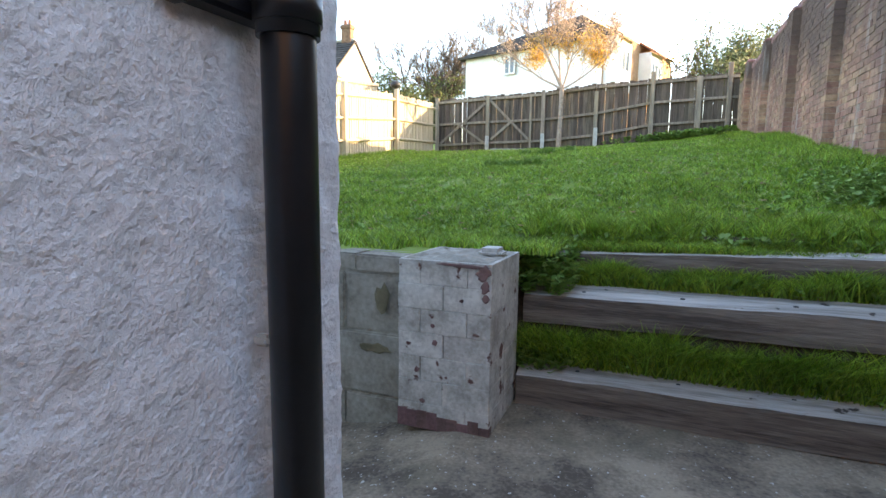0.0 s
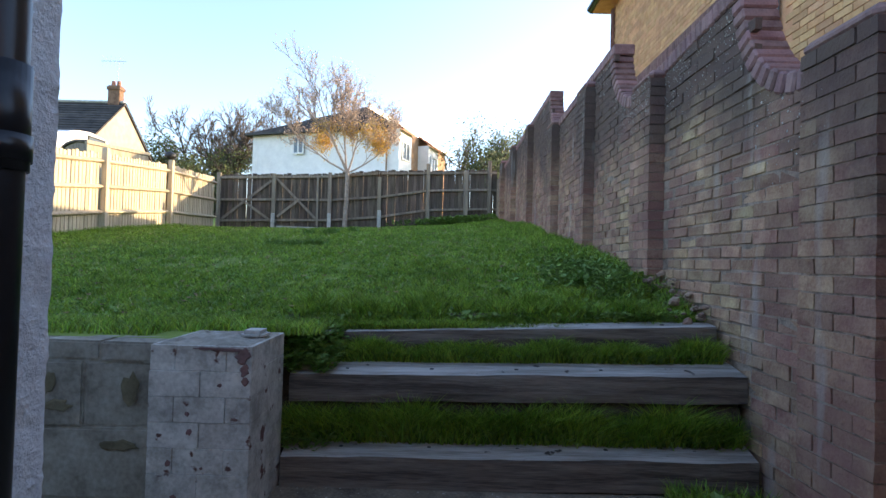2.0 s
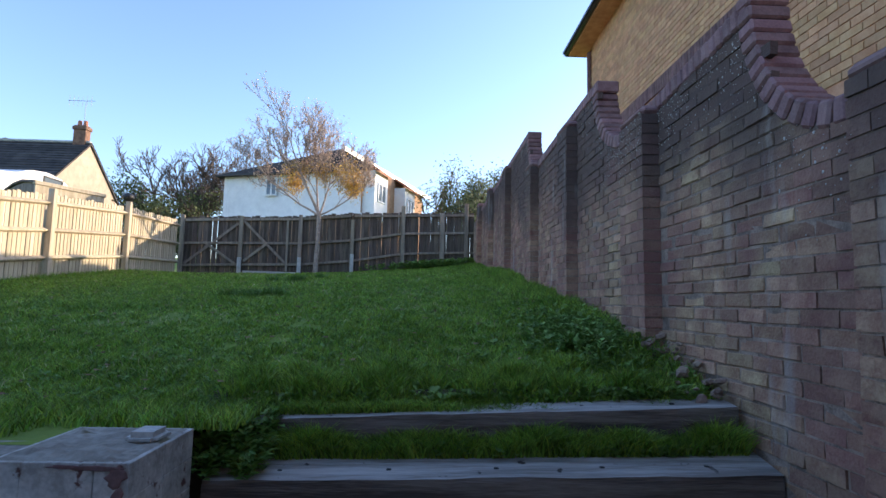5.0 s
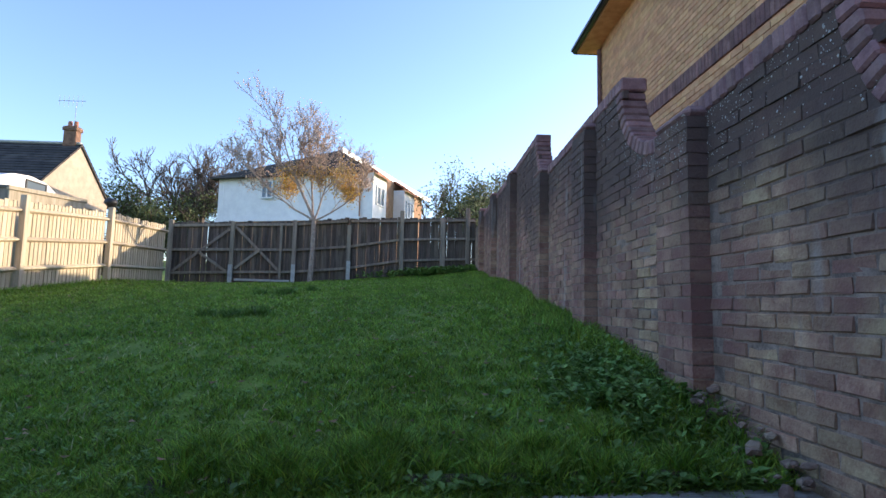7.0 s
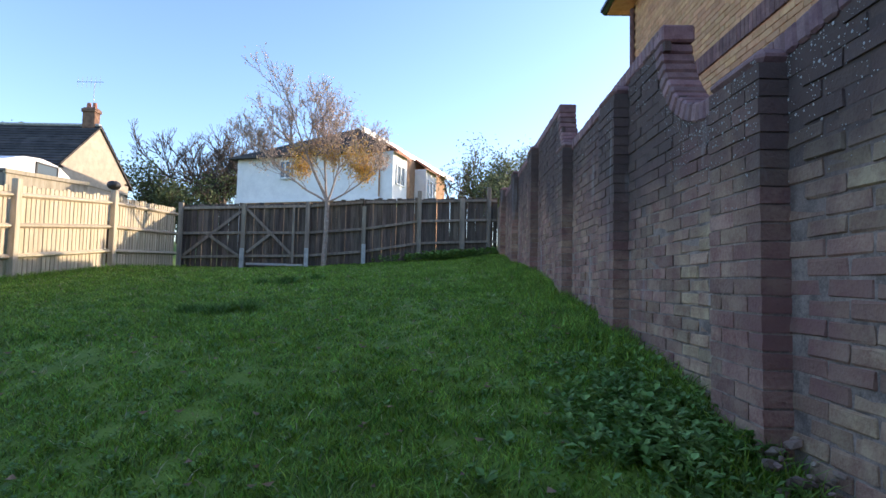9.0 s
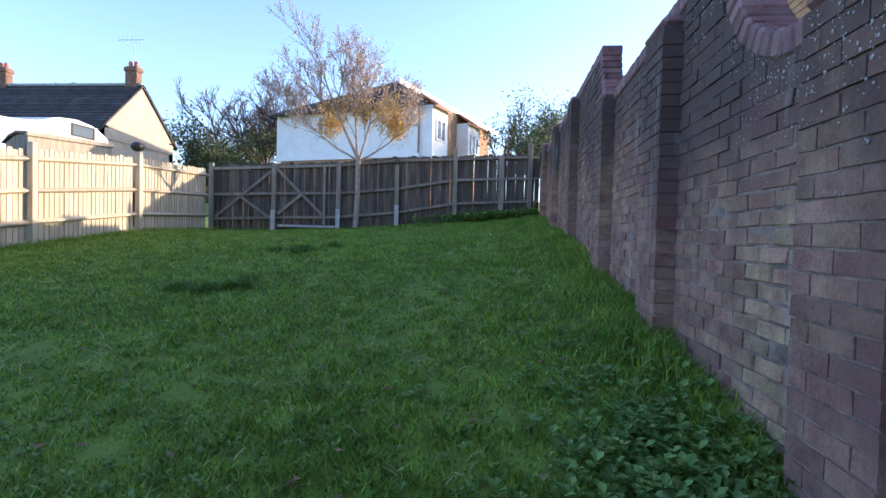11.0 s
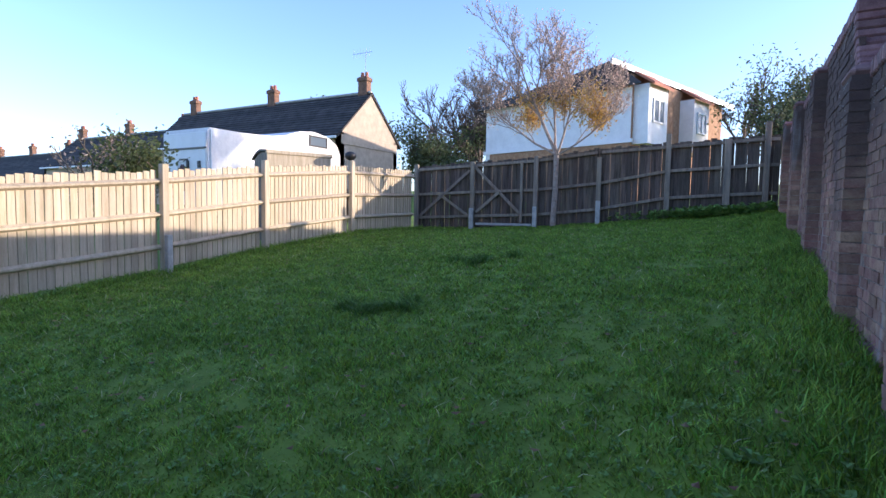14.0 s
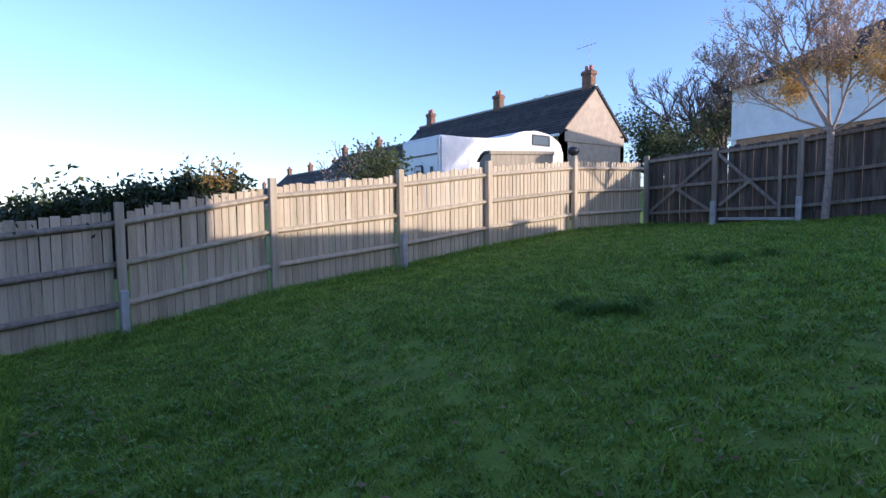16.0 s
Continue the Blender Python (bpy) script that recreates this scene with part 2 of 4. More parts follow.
def tube(verts, faces, a, b, ra, rb, n=6):
    d = (b - a)
    if d.length < 1e-5:
        return
    q = d.to_track_quat("Z", "Y")
    k = len(verts)
    for c, r in ((a, ra), (b, rb)):
        for i in range(n):
            w = 2 * math.pi * i / n
            verts.append(c + q @ Vector((math.cos(w) * r, math.sin(w) * r, 0)))
    for i in range(n):
        faces.append((k + i, k + (i + 1) % n, k + n + (i + 1) % n, k + n + i))


def lerp_table(tab, v):
    return float(np.interp(v, [a for a, _ in tab], [b for _, b in tab]))


LEFT_G = [(-30, -1.0), (2.4, 0.98), (4.8, 1.24), (6.7, 1.57), (8.9, 1.78), (10.85, 2.03), (13.3, 2.26), (16, 2.33), (24, 3.2), (40, 4.6)]
RIGHT_G = [(-30, 0.0), (3.4, 1.13), (3.9, 1.25), (4.65, 1.47), (6.6, 1.76), (8.4, 1.98), (11, 2.34), (13.7, 2.52), (17.6, 2.98), (24, 3.6), (40, 4.8)]


def ground_z(x, y):
    t = min(1, max(0, (x + 6.1) / 8.3))
    t = t * t
    return lerp_table(LEFT_G, y) * (1 - t) + lerp_table(RIGHT_G, y) * t + 0.02 * noise.noise(Vector((x * 1.3, y * 1.3, 0)))


# ---- ground ----
def sheet(name, xs, ys, f, mat, label, kind="structure"):
    verts = [(x, y, f(x, y)) for y in ys for x in xs]
    w = len(xs)
    faces = [(j * w + i, j * w + i + 1, (j + 1) * w + i + 1, (j + 1) * w + i) for j in range(len(ys) - 1) for i in range(w - 1)]
    return tagged(link(name, verts, faces, mat, smooth=True), label, name, kind=kind)


def far_ground(x, y):
    z = ground_z(max(-6.4, min(2.6, x)), y)
    z -= 0.06
    if y < 3.9:
        z = -0.35
    return z


lawn = sheet("ground", [-6.4 + 0.15 * i for i in range(60)], [3.86 + 0.15 * i for i in range(95)], ground_z, M_LAWN, "sloping lawn of short green turf in shade")
sheet("ground_beyond", [-600, -200, -80, -40, -20, -12, -8, -6.4, -4, -1, 2.6, 4, 8, 20, 60, 300, 600], [-600, -100, -20, 0, 3.8, 4.2, 8, 12, 17, 20, 26, 40, 80, 200, 600], far_ground, M_LAWN, "rough grassy ground beyond the garden")


def front_bank(x, y):
    t = (y - 3.1) / (3.87 - 3.1)
    return ground_z(x, 3.87) * t + 1.2 * (1 - t) + 0.004


sheet("ground_front", [-6.4 + 0.2 * i for i in range(31)], [3.1, 3.3, 3.6, 3.87], front_bank, M_LAWN, "front edge of the lawn behind the retaining wall")


def patio_z(x, y):
    return 0.42 + (0.2 * (x + 0.4) if x < -0.4 else 0) + 0.006 * noise.noise(Vector((x * 4, y * 4, 0)))


sheet("pavement", [-6.4 + 0.2 * i for i in range(45)], [-6 + 0.2 * i for i in range(48)], patio_z, M_PATIO, "rough worn concrete patio with pebbles")

# ---- boundary wall ----
FACE, PROUD, BACK = 2.30, 2.18, 2.50
STEPS = [(3.0, 3.55, 2.6, 3.34), (5.3, 5.95, 3.2, 3.91), (8.7, 9.28, 3.83, 4.5)]


def wall_top(y):
    """Swept rises, with the top falling a little between one and the next."""
    z = 2.6
    for i, (a, b, lo, hi) in enumerate(STEPS):
        if y >= b:
            z = hi
            if i + 1 < len(STEPS):
                na, nlo = STEPS[i + 1][0], STEPS[i + 1][2]
                z = hi + (nlo - hi) * min(1, (y - b) / (na - b))
        elif y > a:
            t = (y - a) / (b - a)
            z = lo + (hi - lo) * (1 - math.sqrt(max(0, 1 - t * t)))
    return z


def wall_base(y):
    return ground_z(2.2, y) - 0.25 if y > 3.5 else 0.1


wall = thing("wall_east", "tall weathered brick garden wall with stepped swept coping", "wall", kind="structure")
ys = [-6 + 0.06 * i for i in range(int(24.6 / 0.06))]
verts, faces = [], []
for y in ys:
    zt = wall_top(y) - 0.1
    verts += [(FACE + 0.004, y, -0.4), (FACE + 0.004, y, zt), (BACK, y, zt), (BACK, y, -0.4)]
for i in range(len(ys) - 1):
    k = i * 4
    for a in range(3):
        faces.append((k + a, k + a + 1, k + 5 + a, k + 4 + a))
faces += [(0, 3, 2, 1), (len(verts) - 4, len(verts) - 3, len(verts) - 2, len(verts) - 1)]
link("wall_core", verts, faces, M_MORTAR, wall, "grey mortar core")
PIERS = [0.2, 2.43, 4.64, 6.62, 8.56, 11.0, 13.55, 16.1]
PIERW = 0.43
PIER_TOP = [2.45, 2.62, 3.16, 3.74, 3.8, 4.38, 4.5, 4.6]
for y, zt in zip(PIERS, PIER_TOP):
    part("pier_core", box_bm(PROUD + 0.007, FACE + 0.02, y + 0.007, y + PIERW - 0.007, -0.4, zt - 0.05), M_MORTAR, wall)

# ---- retaining wall, pier and sleeper steps ----
ret = thing("wall_retaining", "low stained concrete block retaining wall", "wall", kind="structure")
for row, (z0, z1, length) in enumerate(((-0.5, 0.13, 0.56), (0.134, 0.465, 0.56), (0.469, 0.797, 0.56), (0.801, 1.109, 0.56), (1.113, 1.204, 0.29))):
    for i in range(12 if row == 4 else 7):
        x1 = -0.727 - i * length + (0.2 if row % 2 else 0)
        x0 = x1 - length + 0.005
        x1 = min(x1, -0.727)
        bm = box_bm(x0, x1, 2.98 + rng.uniform(-0.008, 0.008), 3.17, z0, z1 + rng.uniform(-0.004, 0.002), 0.01, 2)
        for v in bm.verts:
            v.co += noise.noise_vector(v.co * 7) * 0.004
        part("block", bm, M_CONC, ret)

part("mortar_core", box_bm(-4.6, -0.73, 2.99, 3.16, -0.5, 1.19), M_CONC, ret)


def blotch(name, x, z, w, h, mat, parent, y, seed, label=""):
    """Irregular shallow scab or stain standing just proud of a face that looks towards -y."""
    r = random.Random(seed)
    n = 14
    ring = [(x + w * math.cos(2 * math.pi * i / n) * r.uniform(0.6, 1.15), z + h * math.sin(2 * math.pi * i / n) * r.uniform(0.6, 1.15)) for i in range(n)]
    verts = [(a, y, b) for a, b in ring] + [(x + (a - x) * 0.75, y - 0.003, z + (b - z) * 0.75) for a, b in ring]
    faces = [(i, (i + 1) % n, n + (i + 1) % n, n + i) for i in range(n)] + [tuple(range(n, 2 * n))]
    return link(name, verts, faces, mat, parent, label)


M_OLIVE = material("olive brown damp stain", (0.11, 0.09, 0.05), (0.2, 0.165, 0.1), 9, 0.9, 0.4, 60)
blotch("damp_stain", -0.86, 0.98, 0.05, 0.09, M_OLIVE, ret, 2.969, 1, "olive damp stain")
blotch("damp_stain", -1.2, 0.9, 0.07, 0.035, M_OLIVE, ret, 2.969, 2, "olive damp stain")
blotch("damp_stain", -1.24, 1.0, 0.03, 0.06, M_OLIVE, ret, 2.969, 5, "olive damp stain")
blotch("damp_stain", -0.9, 0.72, 0.1, 0.03, M_OLIVE, ret, 2.969, 3, "olive damp stain")

pier = thing("brick_pier", "square painted brick pier with flaking grey-white paint", "pier", (-0.485, 3.1, 0.42))
for row in range(7):
    z0 = row * 0.115 - 0.01
    cuts = (-0.23, 0.0, 0.23) if row % 2 else (-0.23, -0.115, 0.115, 0.23)
    for a, b in zip(cuts[:-1], cuts[1:]):
        for y0, y1 in ((-0.24, -0.0015), (0.0015, 0.24)):
            j0 = rng.uniform(-0.004, 0.004)
            part("brick", box_bm(a + 0.001, b - 0.001, y0 + j0, y1, z0, z0 + 0.1145, 0.0025), M_PAINT, pier)
for a in range(9):
    x0 = -0.232 + a * 0.0515
    part("bare_brick_patch", box_bm(x0, x0 + 0.0515, -0.2465, -0.2, -0.02, 0.035 + 0.04 * rng.random(), 0.002), M_BAND, pier, "bare red brick where paint has flaked")
for k, (a, b, w_, h_) in enumerate(((0.19, 0.75, 0.035, 0.04), (0.2, 0.69, 0.022, 0.035), (0.12, 0.78, 0.09, 0.011), (0.02, 0.783, 0.06, 0.008), (0.205, 0.64, 0.018, 0.02), (0.09, 0.62, 0.012, 0.009), (-0.05, 0.49, 0.011, 0.012), (-0.04, 0.41, 0.014, 0.018), (-0.13, 0.27, 0.018, 0.016), (0.02, 0.25, 0.008, 0.008), (0.16, 0.47, 0.02, 0.008), (-0.1, 0.12, 0.02, 0.012))):
    blotch("bare_brick_patch", a, b, w_, h_, M_BAND, pier, -0.2445, 20 + k, "bare red brick where paint has flaked")
verts, faces = [], []
for j in range(17):
    for i in range(17):
        x, y = -0.226 + 0.452 * i / 16, -0.236 + 0.472 * j / 16
        e = 0.03 * noise.noise(Vector((x * 9, y * 9, 3))) + 0.02 * noise.noise(Vector((x * 25, y * 25, 1)))
        rim = min(i, j, 16 - i, 16 - j)
        verts.append((x, y, 0.79 if rim == 0 else 0.8 + max(-0.004, e) * min(1, rim / 3)))
faces = [(j * 17 + i, j * 17 + i + 1, j * 17 + i + 18, j * 17 + i + 17) for j in range(16) for i in range(16)]
link("mortar_bed", verts, faces, M_CONC, pier, "crumbling mortar bed on the pier top")
part("loose_stone", box_bm(0.08, 0.2, -0.02, 0.12, 0.785, 0.835, 0.02, 2), M_CPOST, pier, "pale loose cap stone")


def sleeper(x0, x1, yf, depth, z0, z1, tilt, back, seed, label):
    n = 24
    r = random.Random(seed)
    prof = [(0, 0.0), (-0.004, 0.35), (0.0, 0.9), (0.012, 1.0), (0.5, 1.012), (0.97, 1.0), (1.0, 0.9), (1.0, 0.0)]
    verts, faces = [], []
    for i in range(n + 1):
        t = i / n
        x = x0 + (x1 - x0) * t
        for k, (d, h) in enumerate(prof):
            w = noise.noise(Vector((x * 2.3 + seed, k * 1.7, seed))) * 0.007 + noise.noise(Vector((x * 9, k * 3.1, seed))) * 0.004
            verts.append((x, yf + d * depth + w, z0 + (z1 - z0) * h + tilt * t + w + (back * d if h > 0.5 else 0)))
    m = len(prof)
    for i in range(n):
        for k in range(m):
            faces.append((i * m + k, i * m + (k + 1) % m, (i + 1) * m + (k + 1) % m, (i + 1) * m + k))
    faces += [tuple(range(m)), tuple(n * m + k for k in range(m))[::-1]]
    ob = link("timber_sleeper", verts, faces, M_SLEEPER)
    # upward faces get the tone lightened for light from above
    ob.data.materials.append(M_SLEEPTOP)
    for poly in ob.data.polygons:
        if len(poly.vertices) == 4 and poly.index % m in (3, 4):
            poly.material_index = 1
    for i in range(5):
        x = x0 + (x1 - x0) * (0.12 + 0.19 * i)
        part("bolt_hole", box_bm(x - 0.012, x + 0.012, yf + 0.08, yf + 0.1, z1 + back * 0.09 / depth + tilt * (x - x0) / (x1 - x0) - 0.02, z1 + back * 0.09 / depth + tilt * (x - x0) / (x1 - x0) + 0.004, 0.004), M_DARK, ob)
    return tagged(ob, label, "sleeper step", "garden steps")


sleeper(-0.24, 2.27, 3.28, 0.17, 0.41, 0.575, 0.03, 0.055, 1, "weathered grey timber sleeper forming the lowest garden step")
sleeper(-0.25, 2.295, 3.44, 0.27, 0.822, 0.97, 0.05, 0.05, 2, "weathered split timber sleeper forming the middle garden step")
sleeper(-0.2, 2.26, 3.72, 0.17, 1.075, 1.168, 0.095, 0.015, 3, "worn flat timber sleeper at the top of the steps")
sheet("step_bank", [-0.43 + 0.15 * i for i in range(19)], [3.38, 3.47, 3.6, 3.72, 3.8, 4.0], lambda x, y: float(np.interp(y, [3.38, 3.47, 3.6, 3.72, 3.8, 4.0], [0.5, 0.82, 0.98, 1.09, 1.12, 1.25])) + 0.03 * (x + 0.3) * (y > 3.7), M_SOIL, "earth bank between the timber steps")

sheet("ground_corner", [-0.42, -0.34, -0.27], [3.4, 3.6, 3.75, 3.9], lambda x, y: front_bank(x, y), M_LAWN, "grassy corner beside the top step")

# ---- own house corner and rainwater pipe ----
own = thing("wall_house", "pale rough-rendered house wall ending in a corner", "wall", kind="structure")
verts, faces = [], []
NY, NZ = 150, 300
for j in range(NZ + 1):
    z = -0.3 + 3.6 * j / NZ
    for i in range(NY + 1):
        y = -0.2 + 1.485 * i / NY
        e = 0.004 * noise.noise(Vector((0, y * 17, z * 20))) + 0.004 * abs(noise.noise(Vector((3, y * 36, z * 44)))) + 0.0015 * noise.noise(Vector((5, y * 75, z * 75)))
        verts.append((e - (0.012 if i == NY else 0), y + (e if i == NY else 0), z))
for j in range(NZ):
    for i in range(NY):
        k = j * (NY + 1) + i
        faces.append((k, k + 1, k + NY + 2, k + NY + 1))
link("render_face", verts, faces, M_RENDER, own, smooth=True)
# unseen block added behind the viewpoint to darken faces turned south
part("main_block", box_bm(-9, 7, -12, -5.2, -0.6, 5.4), M_REDBRICK, own, "unseen plain brick block added behind to cut southern skylight")
part("house_body", box_bm(-7, -0.012, -5.19, 1.277, -0.6, 3.3), M_RENDER, own)

pipe = thing("downpipe", "black plastic downpipe with bracket on the rendered wall", "drainpipe", (0.0535, 1.109, 0.3))


def ring_pipe(name, r, z0, z1, parent, n=28):
    verts, faces = [], []
    tube(verts, faces, Vector((0, 0, z0)), Vector((0, 0, z1)), r, r, n)
    faces += [tuple(range(n))[::-1], tuple(range(n, 2 * n))]
    ob = link(name, verts, faces, M_PIPE, parent)
    ob.data.polygons.foreach_set("use_smooth", [True] * n + [False] * 2)
    return ob


pp = ring_pipe("pipe", 0.0275, -0.05, 2.9, pipe)
ring_pipe("socket", 0.0315, 1.42, 1.55, pipe)
ring_pipe("collar", 0.034, 1.432, 1.464, pipe)
screw = part("fixing_screw", box_bm(-0.036, -0.016, -0.027, -0.015, 1.105, 1.118, 0.004, 2), M_CPOST, pipe, "small grey fixing screw")
br = part("bracket", box_bm(-0.053, -0.025, -0.1, 0.02, 1.435, 1.46, 0.004), M_PIPE, pipe)
part("bracket_lug", box_bm(-0.055, -0.02, -0.115, -0.085, 1.43, 1.466, 0.01, 2), M_PIPE, pipe)


# ---- fences ----
BOARD_L = [box_mesh("board", 0.014, 0.098, 1.47 + 0.01 * k, M_BOARD, 0.003, 0.002, k) for k in range(4)]
BOARD_R = [box_mesh("board", 0.125, 0.014, 1.78 + 0.012 * k, M_OLDBOARD, 0.003, 0.002, k) for k in range(4)]
LPOST = [(-2.6, 0.35), (-0.1, 0.66), (2.55, 0.98), (4.84, 1.24), (6.73, 1.59), (8.88, 1.80), (10.85, 2.04), (13.33, 2.27), (15.98, 2.36)]
LX = -6.14


def left_bay(i):
    (y0, z0), (y1, z1) = LPOST[i], LPOST[i + 1]
    # near bays have their shade put into darker rails and posts
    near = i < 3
    fe = thing("fence_panel", "close-board fence panel in shade, with shade-darkened rails and posts" if near else "pale close-board timber fence panel with three rails", "fence", (LX, y0, z0), group="side fence")
    post = part("post", box_bm(-0.02, 0.09, -0.05, 0.05, -0.3, 1.62 if not near else 1.5, 0.006), M_BOARD if not near else M_OLDSHADEPOST, fe)
    if i in (3, 5):
        part("concrete_spur", box_bm(0.09, 0.17, -0.04, 0.05, -0.3, 0.55, 0.01), M_CPOST, fe, "short concrete support spur")
    n = max(4, int((y1 - y0 - 0.1) / 0.1))
    top = 1.5
    for k in range(n):
        y = 0.08 + (y1 - y0 - 0.16) * (k + 0.5) / n
        zz = (z1 - z0) * y / (y1 - y0) + rng.uniform(-0.012, 0.012)
        share("board", BOARD_L[k % 4], Matrix.Translation((-0.03 + rng.uniform(-0.003, 0.003), y, zz + 0.03)) @ pose(0, 0, 0, rng.uniform(-0.4, 0.4), 0, 6), fe)
    for h in (0.36, 0.86, 1.36):
        sl = (z1 - z0)
        bm = prism([(-0.02, -0.045), (0.045, -0.012), (0.045, 0.012), (-0.02, 0.045)], y1 - y0 - 0.1)
        for v in bm.verts:
            v.co.z += h + sl * (v.co.y + 0.05) / (y1 - y0)
            v.co.y += 0.05
        part("rail", bm, M_BOARD if not near else M_OLDSHADEPOST, fe)
    return fe


for i in range(len(LPOST) - 1):
    left_bay(i)


def rear_y(x):
    return 16.1 + 0.19 * (x + 6.1)


RPOST = [(-6.12, 4.0, 2.33), (-4.59, 4.1, 2.4), (-2.98, 4.2, 2.46), (-1.5, 4.38, 2.62), (0.0, 4.47, 2.9), (1.97, 4.6, 3.02), (2.25, 4.6, 3.02)]
ANG = math.degrees(math.atan(0.19))


def rear_bay(i):
    (x0, t0, b0), (x1, t1, b1) = RPOST[i], RPOST[i + 1]
    gate = i < 2
    fe = thing("gate_panel" if gate else "fence_panel", "dark boarded double gate leaf with diagonal braces" if gate else "dark aged close-board fence panel with rails", "gate" if gate else "fence", (x0, rear_y(x0), b0), group="rear fence")
    fe.rotation_euler = (0, 0, radians(ANG))
    Lh = (x1 - x0) / math.cos(radians(ANG))
    H = t0 - b0
    n = max(2, int(Lh / 0.125))
    for k in range(n):
        x = Lh * (k + 0.5) / n
        zz = (t1 - t0) * x / Lh + H - 1.8 + rng.uniform(-0.012, 0.012)
        share("board", BOARD_R[k % 4], Matrix.Translation((x, 0.05 + 0.01 * (k % 2), zz)) @ pose(0, 0, 0, 0, rng.uniform(-0.5, 0.5), 0), fe)
    ph = {0: H + 0.05, 1: H, 2: H + 0.02, 3: H - 0.22, 4: H + 0.2, 5: H + 0.27}[i]
    part("post", box_bm(-0.055, 0.055, -0.07, 0.03, -0.25, ph, 0.008), M_OLDSHADEPOST, fe)
    for h in (0.3, 0.92, H - 0.1):
        bm = box_bm(0.05, Lh - 0.05, -0.03, 0.035, -0.035, 0.035, 0.005)
        for v in bm.verts:
            f = min(1, max(0, v.co.x / Lh))
            v.co.z += h + ((t1 - t0) if h > 1 else (b1 - b0)) * f
        part("rail", bm, M_OLDSHADEPOST, fe)
    if gate:
        for a, b in (((0.1, 0.35), (Lh * 0.95, H - 0.12)), ((0.4 * Lh, 0.95), (Lh * 1.0, 0.3))) if i == 0 else (((0.03 * Lh, H - 0.12), (Lh * 0.78, 0.35)), ((0.1, 0.4), (Lh * 0.45, 0.95))):
            d = Vector((b[0] - a[0], 0, b[1] - a[1]))
            bm = box_bm(0, d.length, -0.045, -0.02, -0.035, 0.035, 0.004)
            bmesh.ops.rotate(bm, verts=bm.verts, matrix=Matrix.Rotation(-math.atan2(d.z, d.x), 3, "Y"))
            bmesh.ops.translate(bm, verts=bm.verts, vec=(a[0], 0, a[1]))
            part("brace", bm, M_OLDSHADEPOST, fe)
        if i == 1:
            part("gate_stile", box_bm(Lh * 0.76, Lh * 0.8, -0.05, 0.03, 0.15, H - 0.02, 0.005), M_OLDSHADEPOST, fe)
            part("ground_batten", box_bm(0.1, Lh * 0.95, -0.06, -0.02, 0.07, 0.13, 0.005), M_CPOST, fe, "pale timber batten at the gate foot")
    if i in (1, 2, 3):
        part("concrete_spur", box_bm(-0.05, 0.06, -0.17, -0.07, -0.2, 0.5, 0.012), M_CPOST, fe, "short concrete support spur")
    if i == 4:
        part("stile", box_bm(Lh * 0.58, Lh * 0.65, -0.05, 0.03, 0, H + 0.05, 0.006), M_OLDSHADEPOST, fe)
    return fe


for i in range(len(RPOST) - 1):
    rear_bay(i)
lampcap = thing("post_lantern", "black lantern cap on a fence post", "lantern", (LX, 13.33, 3.88))
part("stem", box_bm(-0.02, 0.02, -0.02, 0.02, -0.15, 0.06, 0.004), M_DARK, lampcap)
bm = bmesh.new()
bmesh.ops.create_uvsphere(bm, u_segments=12, v_segments=8, radius=0.13)
bmesh.ops.scale(bm, vec=(1, 1.1, 0.75), verts=bm.verts)
bmesh.ops.translate(bm, verts=bm.verts, vec=(0, 0, 0.12))
part("cap", bm, M_DARK, lampcap, smooth=True)


# ---- buildings ----
def quad_wall(name, pts, z0, z1, mat, parent, thick=0.25):
    """Upright slab along the line pts[0] to pts[1]."""
    a, b = Vector((*pts[0], 0)), Vector((*pts[1], 0))
    d = (b - a).normalized()
    n = Vector((-d.y, d.x, 0)) * thick
    v = [a, b, b + n, a + n]
    verts = [(p.x, p.y, z) for z in (z0, z1) for p in v]
    return link(name, verts, [(0, 1, 5, 4), (1, 2, 6, 5), (2, 3, 7, 6), (3, 0, 4, 7), (4, 5, 6, 7), (3, 2, 1, 0)], mat, parent)


def slab(name, pts, t, mat, parent):
    """A sloping roof slab from its upper corners."""
    n = len(pts)
    verts = [Vector(p) for p in pts] + [Vector(p) - Vector((0, 0, t)) for p in pts]
    faces = [tuple(range(n)), tuple(range(2 * n - 1, n - 1, -1))] + [(i, i + n, (i + 1) % n + n, (i + 1) % n) for i in range(n)]
    return link(name, verts, faces, mat, parent)


def roof_courses(pa, pb, pc, pd, rows, mat, parent):
    """Overlapping tile courses from eave (pa, pb) to ridge (pd, pc)."""
    pa, pb, pc, pd = (Vector(p) for p in (pa, pb, pc, pd))
    up = (pb - pa).cross(pd - pa).normalized()
    if up.z < 0:
        up = -up
    verts, faces = [], []
    for i in range(rows):
        a, b = i / rows, (i + 1.15) / rows
        k = len(verts)
        for s, lift in ((a, 0.05), (min(1.0, b), 0.015)):
            verts += [pa.lerp(pd, s) + up * lift, pb.lerp(pc, s) + up * lift]
        verts += [pa.lerp(pd, a) + up * 0.005, pb.lerp(pc, a) + up * 0.005]
        faces += [(k, k + 1, k + 3, k + 2), (k + 4, k + 5, k + 1, k)]
    ob = link("tile_layer", verts, faces, mat, parent)
    ob["kind"] = "stuff"


